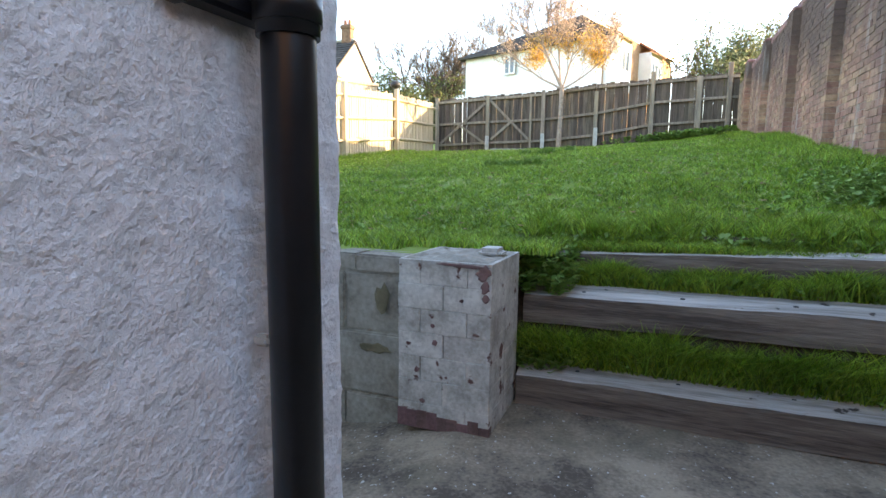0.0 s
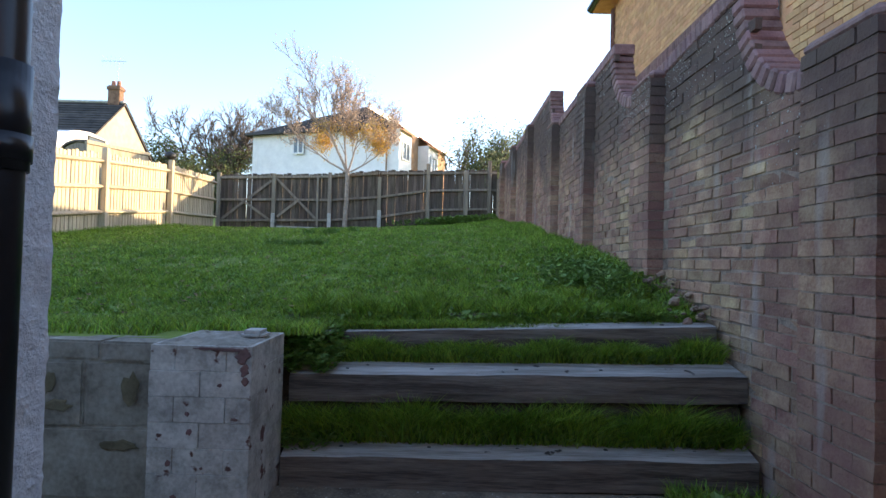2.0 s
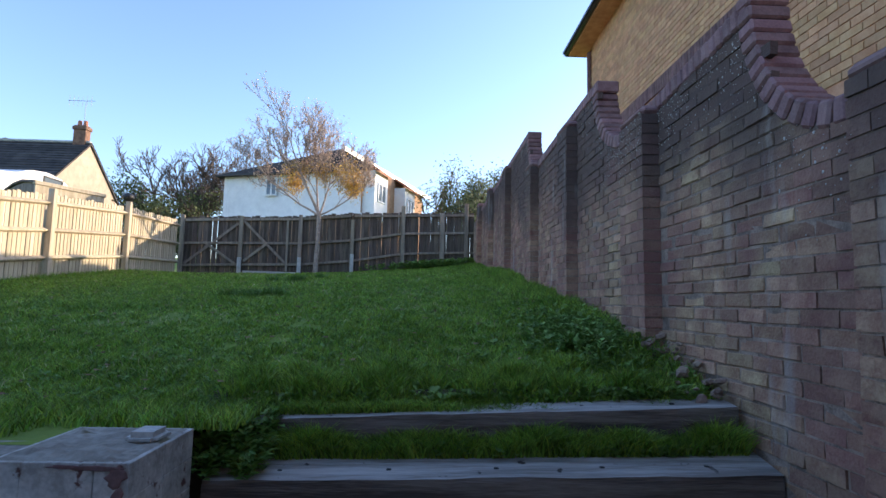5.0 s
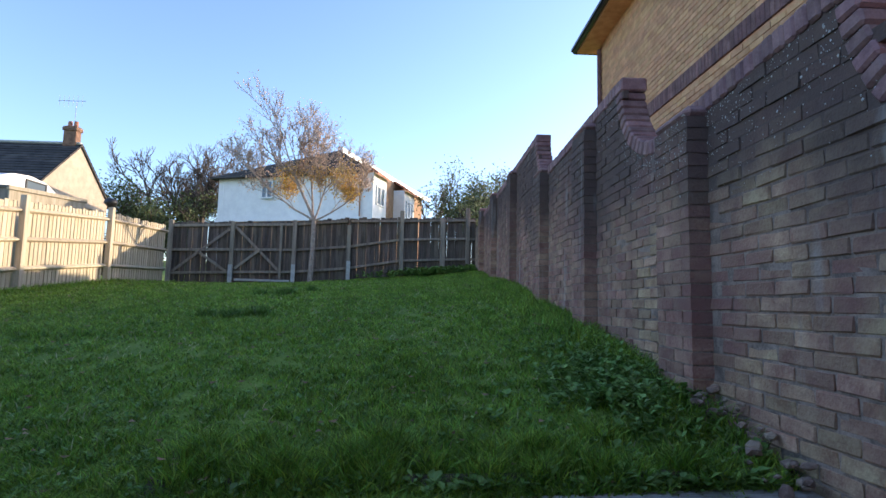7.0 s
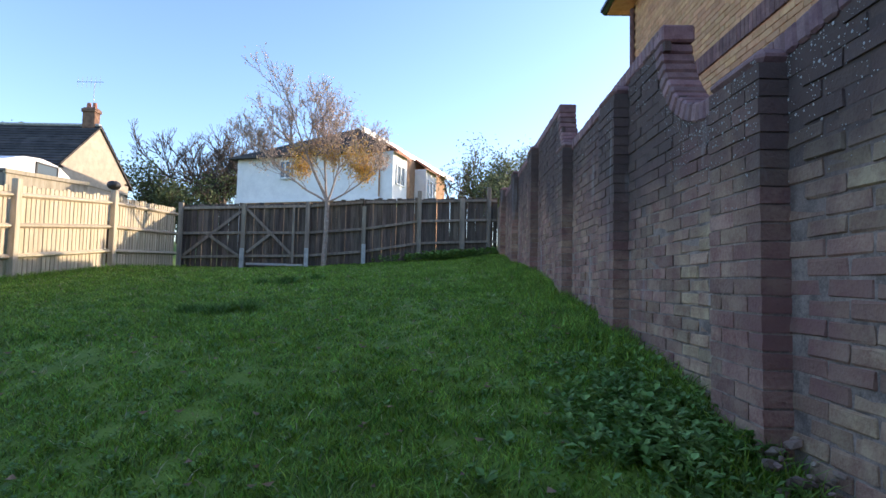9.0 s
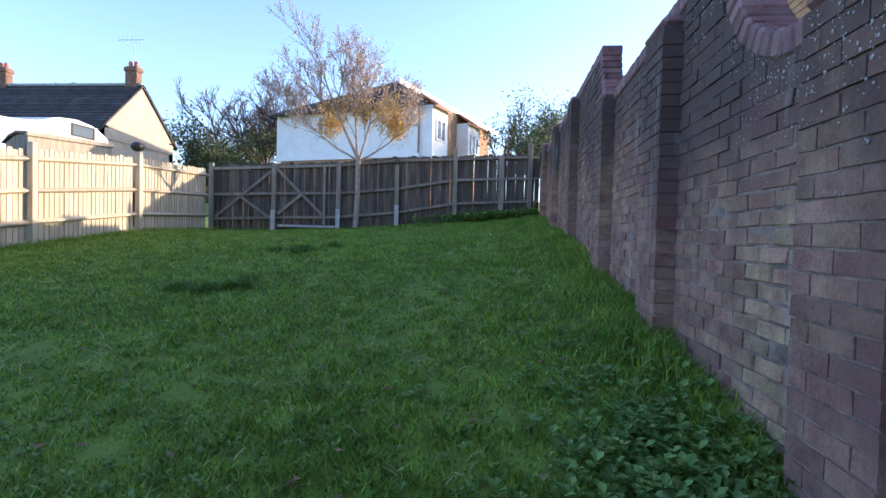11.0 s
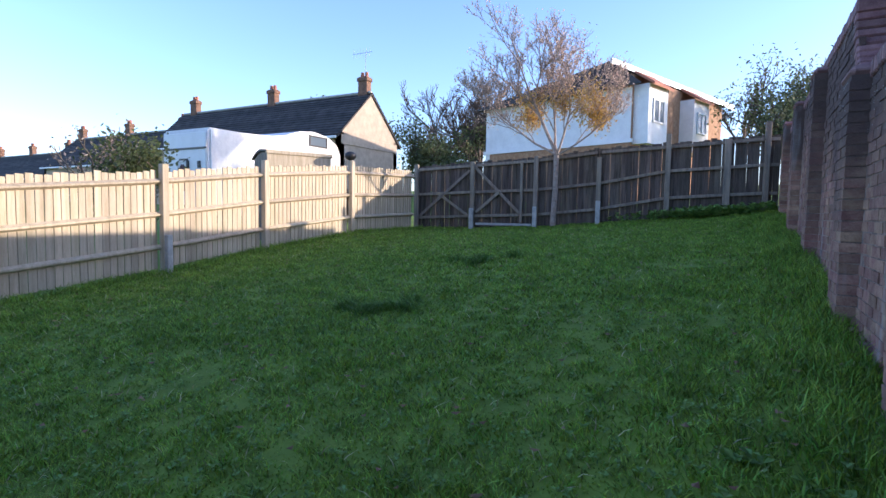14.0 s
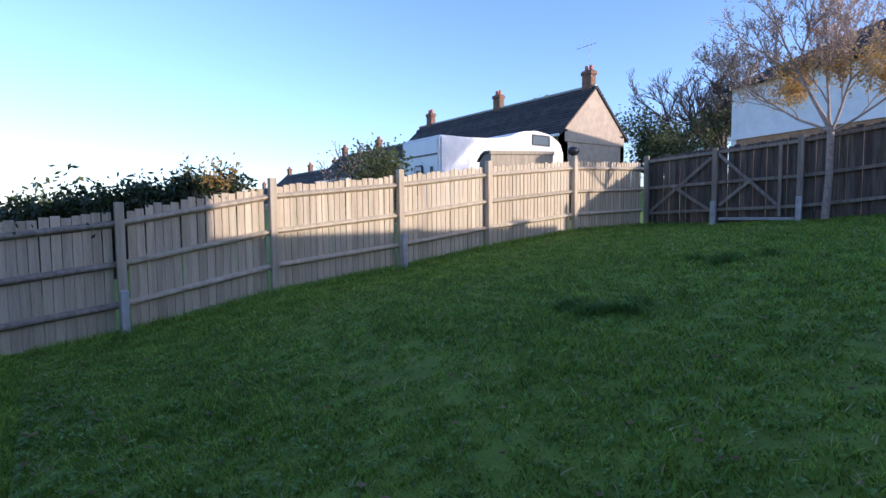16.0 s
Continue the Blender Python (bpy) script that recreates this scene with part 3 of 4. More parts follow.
def window(parent, o, u, w, h, frame_mat=M_UPVC, mull=1, rot=0):
    """Window on the plane through o with horizontal direction u."""
    u = Vector((*u, 0)).normalized()
    nrm = Vector((u.y, -u.x, 0))
    base = Matrix(((u.x, nrm.x, 0, o[0]), (u.y, nrm.y, 0, o[1]), (0, 0, 1, o[2]), (0, 0, 0, 1)))
    win = part("window", box_bm(0, w, 0.0, 0.02, 0, h), M_GLASS, parent, "dark reflecting glass")
    win.matrix_local = base
    t = 0.07
    for x0, x1, z0, z1 in [(0, w, 0, t), (0, w, h - t, h), (0, t, t, h - t), (w - t, w, t, h - t)] + [(w * (k + 1) / (mull + 1) - t / 2, w * (k + 1) / (mull + 1) + t / 2, t, h - t) for k in range(mull)]:
        part("window_frame", box_bm(x0, x1, 0.005, 0.055, z0, z1, 0.008), frame_mat, win)
    return win


# yellow brick neighbour
yh = thing("brick_house", "buff yellow brick house with dark brick band and black gutter", "house", (0, 0, 0))
quad_wall("wall_side", ((4.0, 1.0), (4.0, 11.5)), 0, 7.2, M_YELLOW, yh, -0.25)
quad_wall("wall_end", ((4.0, 11.5), (12, 11.5)), 0, 7.2, M_YELLOW, yh, -0.25)
quad_wall("wall_back", ((12, 11.5), (12, 1.0)), 0, 7.2, M_YELLOW, yh, -0.25)
part("gable_wall", prism([(4.25, 0), (11.75, 0), (11.75, 7.2), (8, 9.9), (4.25, 7.2)], 0.25, "y", (0, 1.0, 0)), M_YELLOW, yh)
slab("roof", [(3.6, 0.7, 7.22), (3.6, 11.82, 7.22), (8, 8.0, 10.2), (8, 0.7, 10.2)], 0.12, M_ROOF, yh)
slab("roof", [(12.4, 0.7, 7.22), (12.4, 11.82, 7.22), (8, 8.0, 10.2), (8, 0.7, 10.2)], 0.12, M_ROOF, yh)
slab("roof", [(3.6, 11.82, 7.22), (12.4, 11.82, 7.22), (8, 8.0, 10.2)], 0.12, M_ROOF, yh)
part("soffit", box_bm(3.63, 4.0, 0.8, 11.79, 7.02, 7.08), M_YELLOW, yh, "buff painted soffit board")
part("soffit", box_bm(4.0, 12, 11.5, 11.79, 7.02, 7.08), M_YELLOW, yh)
bm = box_bm(3.52, 3.64, 0.7, 11.86, 7.04, 7.15, 0.03, 2)
part("gutter", bm, M_PIPE, yh, "black plastic gutter")
part("gutter", box_bm(3.56, 12, 11.8, 11.9, 7.04, 7.15, 0.03, 2), M_PIPE, yh)
part("downpipe", box_bm(3.92, 3.995, 11.4, 11.47, 1, 6.95, 0.02, 2), M_BAND, yh, "dark red rainwater pipe")
SOLD = box_mesh("soldier_brick", 0.03, 0.068, 0.21, M_BAND, 0.004)
for k in range(139):
    share("soldier_brick", SOLD, Matrix.Translation((3.99, 1.05 + 0.075 * k, 4.83)), yh)
window(yh, (3.97, 6.6, 3.27), (0, -1), 0.7, 1.22)


# far white house
wh = thing("white_house", "white-walled house with dark hipped roof and brick side", "house", (0, 0, 0))
A, B, C, D = (-9.18, 27.0), (-2.27, 25.0), (0.45, 33.0), (-6.4, 35.0)
quad_wall("wall_front", (A, B), 5.6, 7.62, M_WHITE, wh)
quad_wall("wall_plinth", (A, B), 2.0, 5.6, M_REDBRICK, wh)
quad_wall("wall_side", (B, C), 2.0, 8.1, M_REDBRICK, wh)
quad_wall("wall_back", (C, D), 2.0, 7.6, M_REDBRICK, wh)
quad_wall("wall_left", (D, A), 2.0, 7.6, M_WHITE, wh)
quad_wall("string_course", ((-9.25, 26.95), (-2.2, 24.92)), 5.56, 5.7, M_UPVC, wh, 0.1)
P, Q = (-3.25, 25.6, 8.85), (-4.7, 28.0, 9.05)
slab("roof", [(-9.5, 26.8, 7.66), (-1.95, 24.6, 7.72), P], 0.1, M_ROOF, wh)
slab("roof", [(-9.5, 26.8, 7.66), P, Q, (-6.6, 35.3, 7.66)], 0.1, M_ROOF, wh)
slab("roof", [P, (0.7, 33.2, 8.2), (-6.6, 35.3, 7.66), Q], 0.1, M_ROOF, wh)
slab("fascia", [(-3.1, 25.25, 8.86), (0.95, 33.2, 8.16), (0.85, 33.25, 8.22), (-3.2, 25.3, 8.92)], 0.22, M_UPVC, wh)
slab("fascia", [(-9.55, 26.74, 7.66), (-1.9, 24.54, 7.7), (-1.92, 24.6, 7.7), (-9.57, 26.8, 7.66)], 0.07, M_DARK, wh)
window(wh, (-6.95, 26.25, 6.6), (6.91, -2.0), 0.62, 0.85)
ub = Vector((2.72, 8.0, 0)).normalized()
for s0, zt in ((0.15, 7.7), (4.0, 7.7)):
    o = Vector((*B, 0)) + ub * s0
    nb = Vector((ub.y, -ub.x, 0))
    p4 = [o, o + nb * 0.6, o + nb * 0.6 + ub * 1.5, o + ub * 1.5]
    link("bay", [(p.x, p.y, z) for z in (5.5, zt) for p in p4], [(0, 1, 5, 4), (1, 2, 6, 5), (2, 3, 7, 6), (4, 5, 6, 7), (3, 2, 1, 0)], M_WHITE, wh, "white projecting bay")
    slab("bay_roof", [(p4[0].x, p4[0].y, zt + 0.55), (p4[1].x + 0.2, p4[1].y - 0.15, zt), (p4[2].x + 0.2, p4[2].y + 0.1, zt), (p4[3].x, p4[3].y, zt + 0.55)], 0.1, M_POT, wh)
    q = p4[1]
    window(wh, (q.x + ub.x * 0.3, q.y + ub.y * 0.3, 6.3), (ub.x, ub.y), 0.9, 0.9)


# terrace of houses
def chimney(parent, x, y, z, pots=2, s=0.62):
    c = part("chimney", box_bm(x - 0.45 * s, x + 0.45 * s, y - 0.3 * s, y + 0.3 * s, z - 1.4, z, 0.02), M_CHIM, parent)
    part("chimney_cap", box_bm(x - 0.52 * s, x + 0.52 * s, y - 0.37 * s, y + 0.37 * s, z - 0.22, z - 0.05, 0.02), M_CHIM, c)
    for k in range(pots):
        verts, faces = [], []
        px = x - 0.13 + 0.26 * k
        tube(verts, faces, Vector((px, y, z)), Vector((px, y, z + 0.24)), 0.1, 0.08, 8)
        link("chimney_pot", verts, faces + [tuple(range(8, 16))], M_POT, c)


def terrace(x1, x0, yr, ze, zr, half, gable, chims, label):
    t = thing("terrace_house", label, "house", (0, 0, 0), group="terrace")
    part("wall_front", box_bm(x0, x1, yr - half, yr - half + 0.3, 0, ze), M_GABLE, t)
    part("wall_back", box_bm(x0, x1, yr + half - 0.3, yr + half, 0, ze), M_GABLE, t)
    g = prism([(yr - half, 0), (yr + half, 0), (yr + half, ze), (yr, zr - 0.05), (yr - half, ze)], 0.3, "x", (x1 - 0.3, 0, 0))
    part("gable_wall", g, M_GABLE, t, "buff pebbledash gable")
    g = prism([(yr - half, 0), (yr + half, 0), (yr + half, ze), (yr, zr - 0.05), (yr - half, ze)], 0.3, "x", (x0, 0, 0))
    part("gable_wall", g, M_GABLE, t)
    e = 0.25
    dz = e * (zr - ze) / half
    for sg in (-1, 1):
        slab("roof", [(x0, yr + sg * (half + e), ze - dz + 0.06), (x1 + 0.08, yr + sg * (half + e), ze - dz + 0.06), (x1 + 0.08, yr, zr + 0.06), (x0, yr, zr + 0.06)], 0.1, M_ROOF, t)
        roof_courses((x0, yr + sg * (half + e), ze - dz + 0.06), (x1 + 0.08, yr + sg * (half + e), ze - dz + 0.06), (x1 + 0.08, yr, zr + 0.06), (x0, yr, zr + 0.06), 16, M_ROOF, t)
    part("gutter", box_bm(x0, x1, yr - half - e - 0.08, yr - half - e + 0.02, ze - dz - 0.1, ze - dz + 0.02, 0.02), M_UPVC, t, "white gutter")
    part("ridge_tiles", box_bm(x0, x1 + 0.05, yr - 0.12, yr + 0.12, zr + 0.02, zr + 0.14, 0.04), M_CPOST, t, "pale ridge tiles")
    for cx in chims:
        chimney(t, cx + 0.1, yr, zr + 0.85)
    return t


th = terrace(-14.75, -29.3, 25.4, 6.45, 8.6, 2.3, True, (-15.25, -21.6, -28.3), "end-of-terrace house with buff gable and dark roof")
part("gable_band", box_bm(-14.74, -14.7, 23.15, 27.65, 5.9, 6.35, 0.01), M_GABLE, th)
terrace(-30.2, -44.5, 26.6, 5.9, 8.0, 2.3, False, (-31.2, -37.4, -43.6), "terraced house row with dark roof and brick chimneys")
terrace(-46, -60, 27.2, 5.2, 7.2, 2.3, False, (-47, -53, -59), "distant terraced house row with brick chimneys")
terrace(-61, -80, 28.2, 4.2, 6.2, 2.3, False, (-63, -71, -79), "distant low terraced house row with brick chimneys")
ant = thing("roof_aerial", "thin metal television aerial on a chimney", "aerial", (-15.1, 25.4, 9.3))
verts, faces = [], []
tube(verts, faces, Vector((0, 0, 0)), Vector((0, 0, 1.3)), 0.014, 0.012)
link("mast", verts, faces, M_CPOST, ant)
verts, faces = [], []
tube(verts, faces, Vector((-0.8, 0, 1.35)), Vector((0.4, 0, 1.35)), 0.012, 0.012)
for k in range(6):
    tube(verts, faces, Vector((-0.75 + 0.2 * k, 0, 1.1)), Vector((-0.75 + 0.2 * k, 0, 1.6)), 0.007, 0.007, 4)
link("boom", verts, faces, M_CPOST, ant)

# covered caravan and shed beyond the side fence
cv = thing("camper_van", "white camper van under a pale crumpled cover", "camper van", (-10.19, 12.75, 2.3))
cl = 5.05
cv.rotation_euler = (0, 0, math.pi / 2)
prof = [(0, 0.3), (cl * 0.97, 0.3), (cl, 1.6), (cl, 2.3), (cl * 0.97, 2.62), (cl * 0.88, 2.85), (cl * 0.75, 2.93), (cl * 0.62, 2.85), (cl * 0.52, 2.66), (cl * 0.4, 2.56), (cl * 0.2, 2.52), (0, 2.52)]
bm = prism(prof, 1.9)
bmesh.ops.bevel(bm, geom=bm.edges[:], offset=0.06, segments=2, affect="EDGES")
part("cover", bm, M_TARP, cv)
w = part("window", box_bm(cl * 0.71, cl * 0.85, -0.015, 0.02, 2.5, 2.76, 0.01), M_GLASS, cv, "dark side window")
for x0, x1, z0, z1 in ((0.7, 0.86, 2.76, 2.8), (0.7, 0.86, 2.46, 2.5), (0.7, 0.71, 2.5, 2.76), (0.85, 0.86, 2.5, 2.76)):
    part("window_frame", box_bm(cl * x0, cl * x1, -0.03, 0.01, z0, z1, 0.005), M_DARK, w)
part("rear_panel", box_bm(-0.03, 0.0, 0.08, 1.82, 0.35, 2.42, 0.02), M_UPVC, cv)
part("rear_trim", box_bm(-0.05, -0.03, 0.06, 1.84, 1.98, 2.03, 0.005), M_PIPE, cv, "grey trim strip")
dr = part("door", box_bm(-0.06, -0.03, 0.75, 1.15, 0.5, 1.75, 0.05, 2), M_PIPE, cv, "dark framed door window")
part("door_panel", box_bm(-0.07, -0.055, 0.8, 1.1, 0.55, 1.7, 0.04, 2), M_UPVC, dr)
part("door_glass", box_bm(-0.08, -0.065, 0.87, 1.03, 0.9, 1.6, 0.03, 2), M_BAND, dr)
part("hatch", box_bm(-0.06, -0.03, 0.28, 0.4, 1.5, 1.68, 0.01), M_DARK, cv)
for x in (0.6, cl * 0.8):
    verts, faces = [], []
    tube(verts, faces, Vector((x, -0.02, 0.3)), Vector((x, 0.2, 0.3)), 0.32, 0.32, 20)
    link("wheel", verts, faces + [tuple(range(20))[::-1]], M_DARK, cv)

sh = thing("garden_shed", "small timber shed with curved dark roof", "shed", (-7.2, 11.9, 2.1))
su = Vector((-6.6 + 7.2, 13.2 - 11.9, 0))
sh.rotation_euler = (0, 0, math.atan2(su.y, su.x))
part("side_wall", box_bm(0, su.length, 0, 0.04, 0, 1.87), M_BOARD, sh)
part("top_board", box_bm(-0.03, su.length + 0.03, -0.03, 0.05, 1.85, 1.93, 0.006), M_BOARD, sh)
part("end_wall", prism([(0.04, 0), (0.9, 0), (0.9, 1.78), (0.65, 1.86), (0.4, 1.9), (0.04, 1.87)], 0.04, "x"), M_OLDSHADEPOST, sh)
part("roof", prism([(-0.02, 1.93), (0.4, 1.97), (0.7, 1.92), (0.98, 1.8), (0.98, 1.77), (0.7, 1.88), (0.4, 1.93), (-0.02, 1.89)], su.length + 0.06, "x", (-0.04, 0, 0)), M_DARK, sh, "dark felted curved roof")
for k in range(7):
    part("weatherboard", box_bm(-0.012, 0.0, 0.05, 0.88, 0.2 + 0.22 * k, 0.4 + 0.22 * k, 0.004), M_OLDSHADEPOST, sh)

# ---- trees and hedges ----
def grow(base, heading, length, radius, depth, r, spread, segs, tips, up=0.12, shrink=0.72, fork=(2, 3)):
    """Collect tapered limb segments and the tips that bear leaves."""
    p, d = Vector(base), Vector(heading).normalized()
    steps = 4
    for i in range(steps):
        q = p + d * (length / steps)
        segs.append((p.copy(), q.copy(), radius * (1 - 0.09 * i), radius * (1 - 0.09 * (i + 1)), depth))
        p = q
        d = (d + Vector((r.uniform(-1, 1), r.uniform(-1, 1), r.uniform(-1, 1))) * 0.16 + Vector((0, 0, up * 0.4))).normalized()
        if depth > 0 and i in (1, 2) and r.random() < 0.75:
            w = (d + Vector((r.uniform(-1, 1), r.uniform(-1, 1), r.uniform(-0.5, 0.8))) * spread).normalized()
            grow(p, w, length * shrink * r.uniform(0.6, 0.9), radius * 0.5, depth - 1, r, spread, segs, tips, up, shrink, fork)
    if depth <= 1:
        tips.append(p.copy())
    if depth > 0:
        for _ in range(r.randint(*fork)):
            w = (d + Vector((r.uniform(-1, 1), r.uniform(-1, 1), r.uniform(-0.6, 0.8))) * spread + Vector((0, 0, up))).normalized()
            grow(p, w, length * shrink * r.uniform(0.75, 1.1), radius * 0.58, depth - 1, r, spread, segs, tips, up, shrink, fork)


def leaves(name, tips, per, size, scatter, mat, parent, r, label=""):
    verts, faces = [], []
    for t in tips:
        for _ in range(per):
            c = t + Vector((r.gauss(0, scatter), r.gauss(0, scatter), r.gauss(0, scatter)))
            a = Vector((r.uniform(-1, 1), r.uniform(-1, 1), r.uniform(-1, 1))).normalized()
            b = a.orthogonal().normalized()
            s = size * r.uniform(0.6, 1.3)
            k = len(verts)
            verts += [c - a * s, c + b * s * 0.5, c + a * s, c - b * s * 0.5]
            faces.append((k, k + 1, k + 2, k + 3))
    ob = link(name, verts, faces, mat, parent, label)
    ob["kind"] = "stuff"
    return ob


def tree(at, first, length, radius, depth, seed, label, leafset=(), bark=M_BARK, spread=0.75, up=0.12, shrink=0.72, minr=0.006, heads=None):
    r = random.Random(seed)
    t = thing("tree", label, "tree", at)
    segs, tips = [], []
    if heads:
        trunk_top = Vector((first[0], first[1], first[2]))
        segs.append((Vector((0, 0, -0.2)), trunk_top * 0.5 + Vector((0.02, 0, 0)), radius * 1.25, radius * 1.05, depth + 1))
        segs.append((trunk_top * 0.5 + Vector((0.02, 0, 0)), trunk_top, radius * 1.05, radius, depth + 1))
        for h, ln, rr in heads:
            grow(trunk_top, h, ln, radius * rr, depth, r, spread, segs, tips, up, shrink)
    else:
        grow((0, 0, -0.3), first, length, radius, depth, r, spread, segs, tips, up, shrink)
    for nm, sel in (("trunk", lambda q: q[4] >= depth), ("branchwork", lambda q: q[4] < depth)):
        verts, faces = [], []
        for a, b, ra, rb, dd in segs:
            if sel((a, b, ra, rb, dd)):
                tube(verts, faces, a, b, max(ra, minr), max(rb, minr * 0.8), 7 if nm == "trunk" else 4)
        if verts:
            link(nm, verts, faces, bark, t, smooth=True)
    for nm, per, size, scatter, mat, pick in leafset:
        leaves(nm, [p for p in tips if pick(p, r)], per, size, scatter, mat, t, r)
    return t


tree((-2.48, 16.55, 2.5), (0.05, 0, 1.7), 0, 0.062, 5, 21, "slender young tree with pale bark and sparse golden autumn leaves", [
    ("golden_leaves", 4, 0.038, 0.12, M_GOLD, lambda p, r: p.z < 3.2 and abs(p.x) < 1.2 and r.random() < 0.5),
    ("russet_leaves", 1, 0.032, 0.08, M_PINK, lambda p, r: p.z >= 2.6 and r.random() < 0.75)], bark=M_PALEBARK, spread=0.66, up=0.13, shrink=0.7, minr=0.0045,
    heads=[((-0.45, 0, 1), 1.42, 0.75), ((-1.0, 0.1, 0.6), 1.35, 0.5), ((0.3, 0.2, 1), 1.0, 0.5), ((1.0, -0.1, 0.45), 0.95, 0.45), ((-0.25, 0.3, 1.0), 1.2, 0.55)])

BARE = ((-12.2, 33.0, 7), (-14.6, 36.0, 8), (-17.5, 38.0, 9), (-10.8, 36.0, 10), (-20.0, 40.0, 12), (-13.2, 34.5, 13), (-16.0, 35.0, 14))
for x, y, sd_ in BARE:
    tree((x, y, 3.4), (0.05, 0, 1), 2.9, 0.17, 5, sd_, "bare dark winter tree with a few dull leaves", [("leaves", 2, 0.09, 0.25, M_LEAF, lambda p, r: p.z < 4.5)], M_TWIG, 0.85, 0.08, 0.72, 0.013)
tree((-15.0, 31.5, 3.0), (0, 0, 1), 1.9, 0.15, 4, 31, "small leafy tree with dull yellow-green foliage", [("leaves", 14, 0.09, 0.36, M_LEAF, lambda p, r: True)], M_TWIG, 0.7, 0.1, 0.72, 0.013)
tree((-12.0, 29.5, 2.8), (0, 0, 1), 1.2, 0.12, 4, 33, "low rounded green bushy tree", [("leaves", 18, 0.085, 0.3, M_LEAF, lambda p, r: True)], M_TWIG, 0.8, 0.05, 0.72, 0.013)
tree((1.0, 37.0, 4.0), (0, 0, 1), 2.1, 0.16, 5, 35, "bare brown tree behind the white house", [], M_TWIG, 0.65, 0.15, 0.72, 0.013)
for x, y, sd_, ln in ((2.6, 29.5, 41, 2.2), (5.0, 31.0, 42, 2.3), (3.4, 27.5, 43, 1.5)):
    tree((x, y, 3.6), (0, 0, 1), ln, 0.16, 4, sd_, "airy green tree with small leaves beyond the fence", [("leaves", 13, 0.08, 0.33, M_LEAF, lambda p, r: True)], M_TWIG, 0.75, 0.12, 0.72, 0.012)
for x, y, z, sd_ in ((-24.0, 33.0, 5.0, 51), (-33.0, 36.0, 4.5, 52), (-50.0, 40.0, 3.0, 53)):
    tree((x, y, z), (0, 0, 1), 1.9, 0.16, 4, sd_, "autumn tree rising behind the terrace roofs", [("leaves", 16, 0.14, 0.4, M_PINK if sd_ == 52 else M_LEAF, lambda p, r: True)], M_TWIG, 0.75, 0.12, 0.72, 0.015)
tree((-9.0, 9.6, 1.8), (0.1, 0, 1), 1.0, 0.08, 4, 61, "pruned shrub with bare pinkish twigs", [("leaves", 2, 0.035, 0.09, M_PINK, lambda p, r: True)], M_BARK, 0.8, 0.1, 0.74, 0.008)
tree((-8.0, 9.7, 1.8), (0, 0, 1), 0.95, 0.05, 3, 62, "yellow-green leafy shrub behind the fence", [("leaves", 46, 0.045, 0.16, M_LEAF, lambda p, r: True)], M_BARK, 0.9, 0.0, 0.72, 0.006)
tree((-7.2, 15.2, 2.2), (0, 0, 1), 0.6, 0.04, 4, 63, "tangled brown bare shrub behind the fence", [("leaves", 4, 0.04, 0.1, M_DEADLEAF, lambda p, r: True)], M_TWIG, 0.95, 0.0, 0.74, 0.008)

hr = random.Random(5)
for k in range(7):
    hx, hy = -6.62, 2.3 + 0.62 * k
    hz = 1.76 + 0.13 * k
    bush = thing("hedge_bush", "dark leafy climbing hedge overhanging the fence", "hedge", (hx, hy, hz), group="hedge")
    tips = [Vector((hr.gauss(0, 0.16), hr.uniform(-0.46, 0.46), 0.46 + abs(hr.gauss(0, 0.1)))) for _ in range(95)]
    verts, faces = [], []
    for p in tips:
        tube(verts, faces, Vector((0, p.y * 0.3, -0.4)), p, 0.012, 0.005, 4)
    link("stalk_mass", verts, faces, M_TWIG, bush)
    leaves("leaves", tips, 20, 0.04, 0.09, M_LEAFD, bush, hr)
bush = thing("hedge_bush", "small golden-leaved climber at the fence top", "hedge", (-6.42, 6.0, 2.93), group="hedge")
tips = [Vector((hr.gauss(0, 0.08), hr.uniform(-0.35, 0.3), 0.2 + abs(hr.gauss(0, 0.12)))) for _ in range(22)]
leaves("leaves", tips, 12, 0.035, 0.06, M_GOLD, bush, hr)
verts, faces = [], []
for p in tips:
    tube(verts, faces, Vector((0, p.y * 0.3, -0.4)), p, 0.01, 0.004, 4)
link("stalk_mass", verts, faces, M_TWIG, bush)
for k in range(9):
    hx, hy = -13.0 - 1.7 * k, 4.2 + 0.9 * (k % 3)
    bush = thing("hedge_bush", "distant garden shrubs beyond the hedge", "shrub", (hx, hy, 0.9), group="far shrubs")
    tips = [Vector((hr.gauss(0, 0.7), hr.gauss(0, 0.6), 0.9 + abs(hr.gauss(0, 0.6)))) for _ in range(40)]
    leaves("leaves", tips, 22, 0.09, 0.2, M_LEAF, bush, hr)

# ---- plants on the ground ----
gn = np.random.default_rng(3)


def ground_many(x, y):
    t = np.clip((x + 6.1) / 8.3, 0, 1) ** 2
    z = np.interp(y, [a for a, _ in LEFT_G], [b for _, b in LEFT_G]) * (1 - t) + np.interp(y, [a for a, _ in RIGHT_G], [b for _, b in RIGHT_G]) * t
    return z + np.array([0.02 * noise.noise(Vector((a * 1.3, b * 1.3, 0))) for a, b in zip(x, y)])


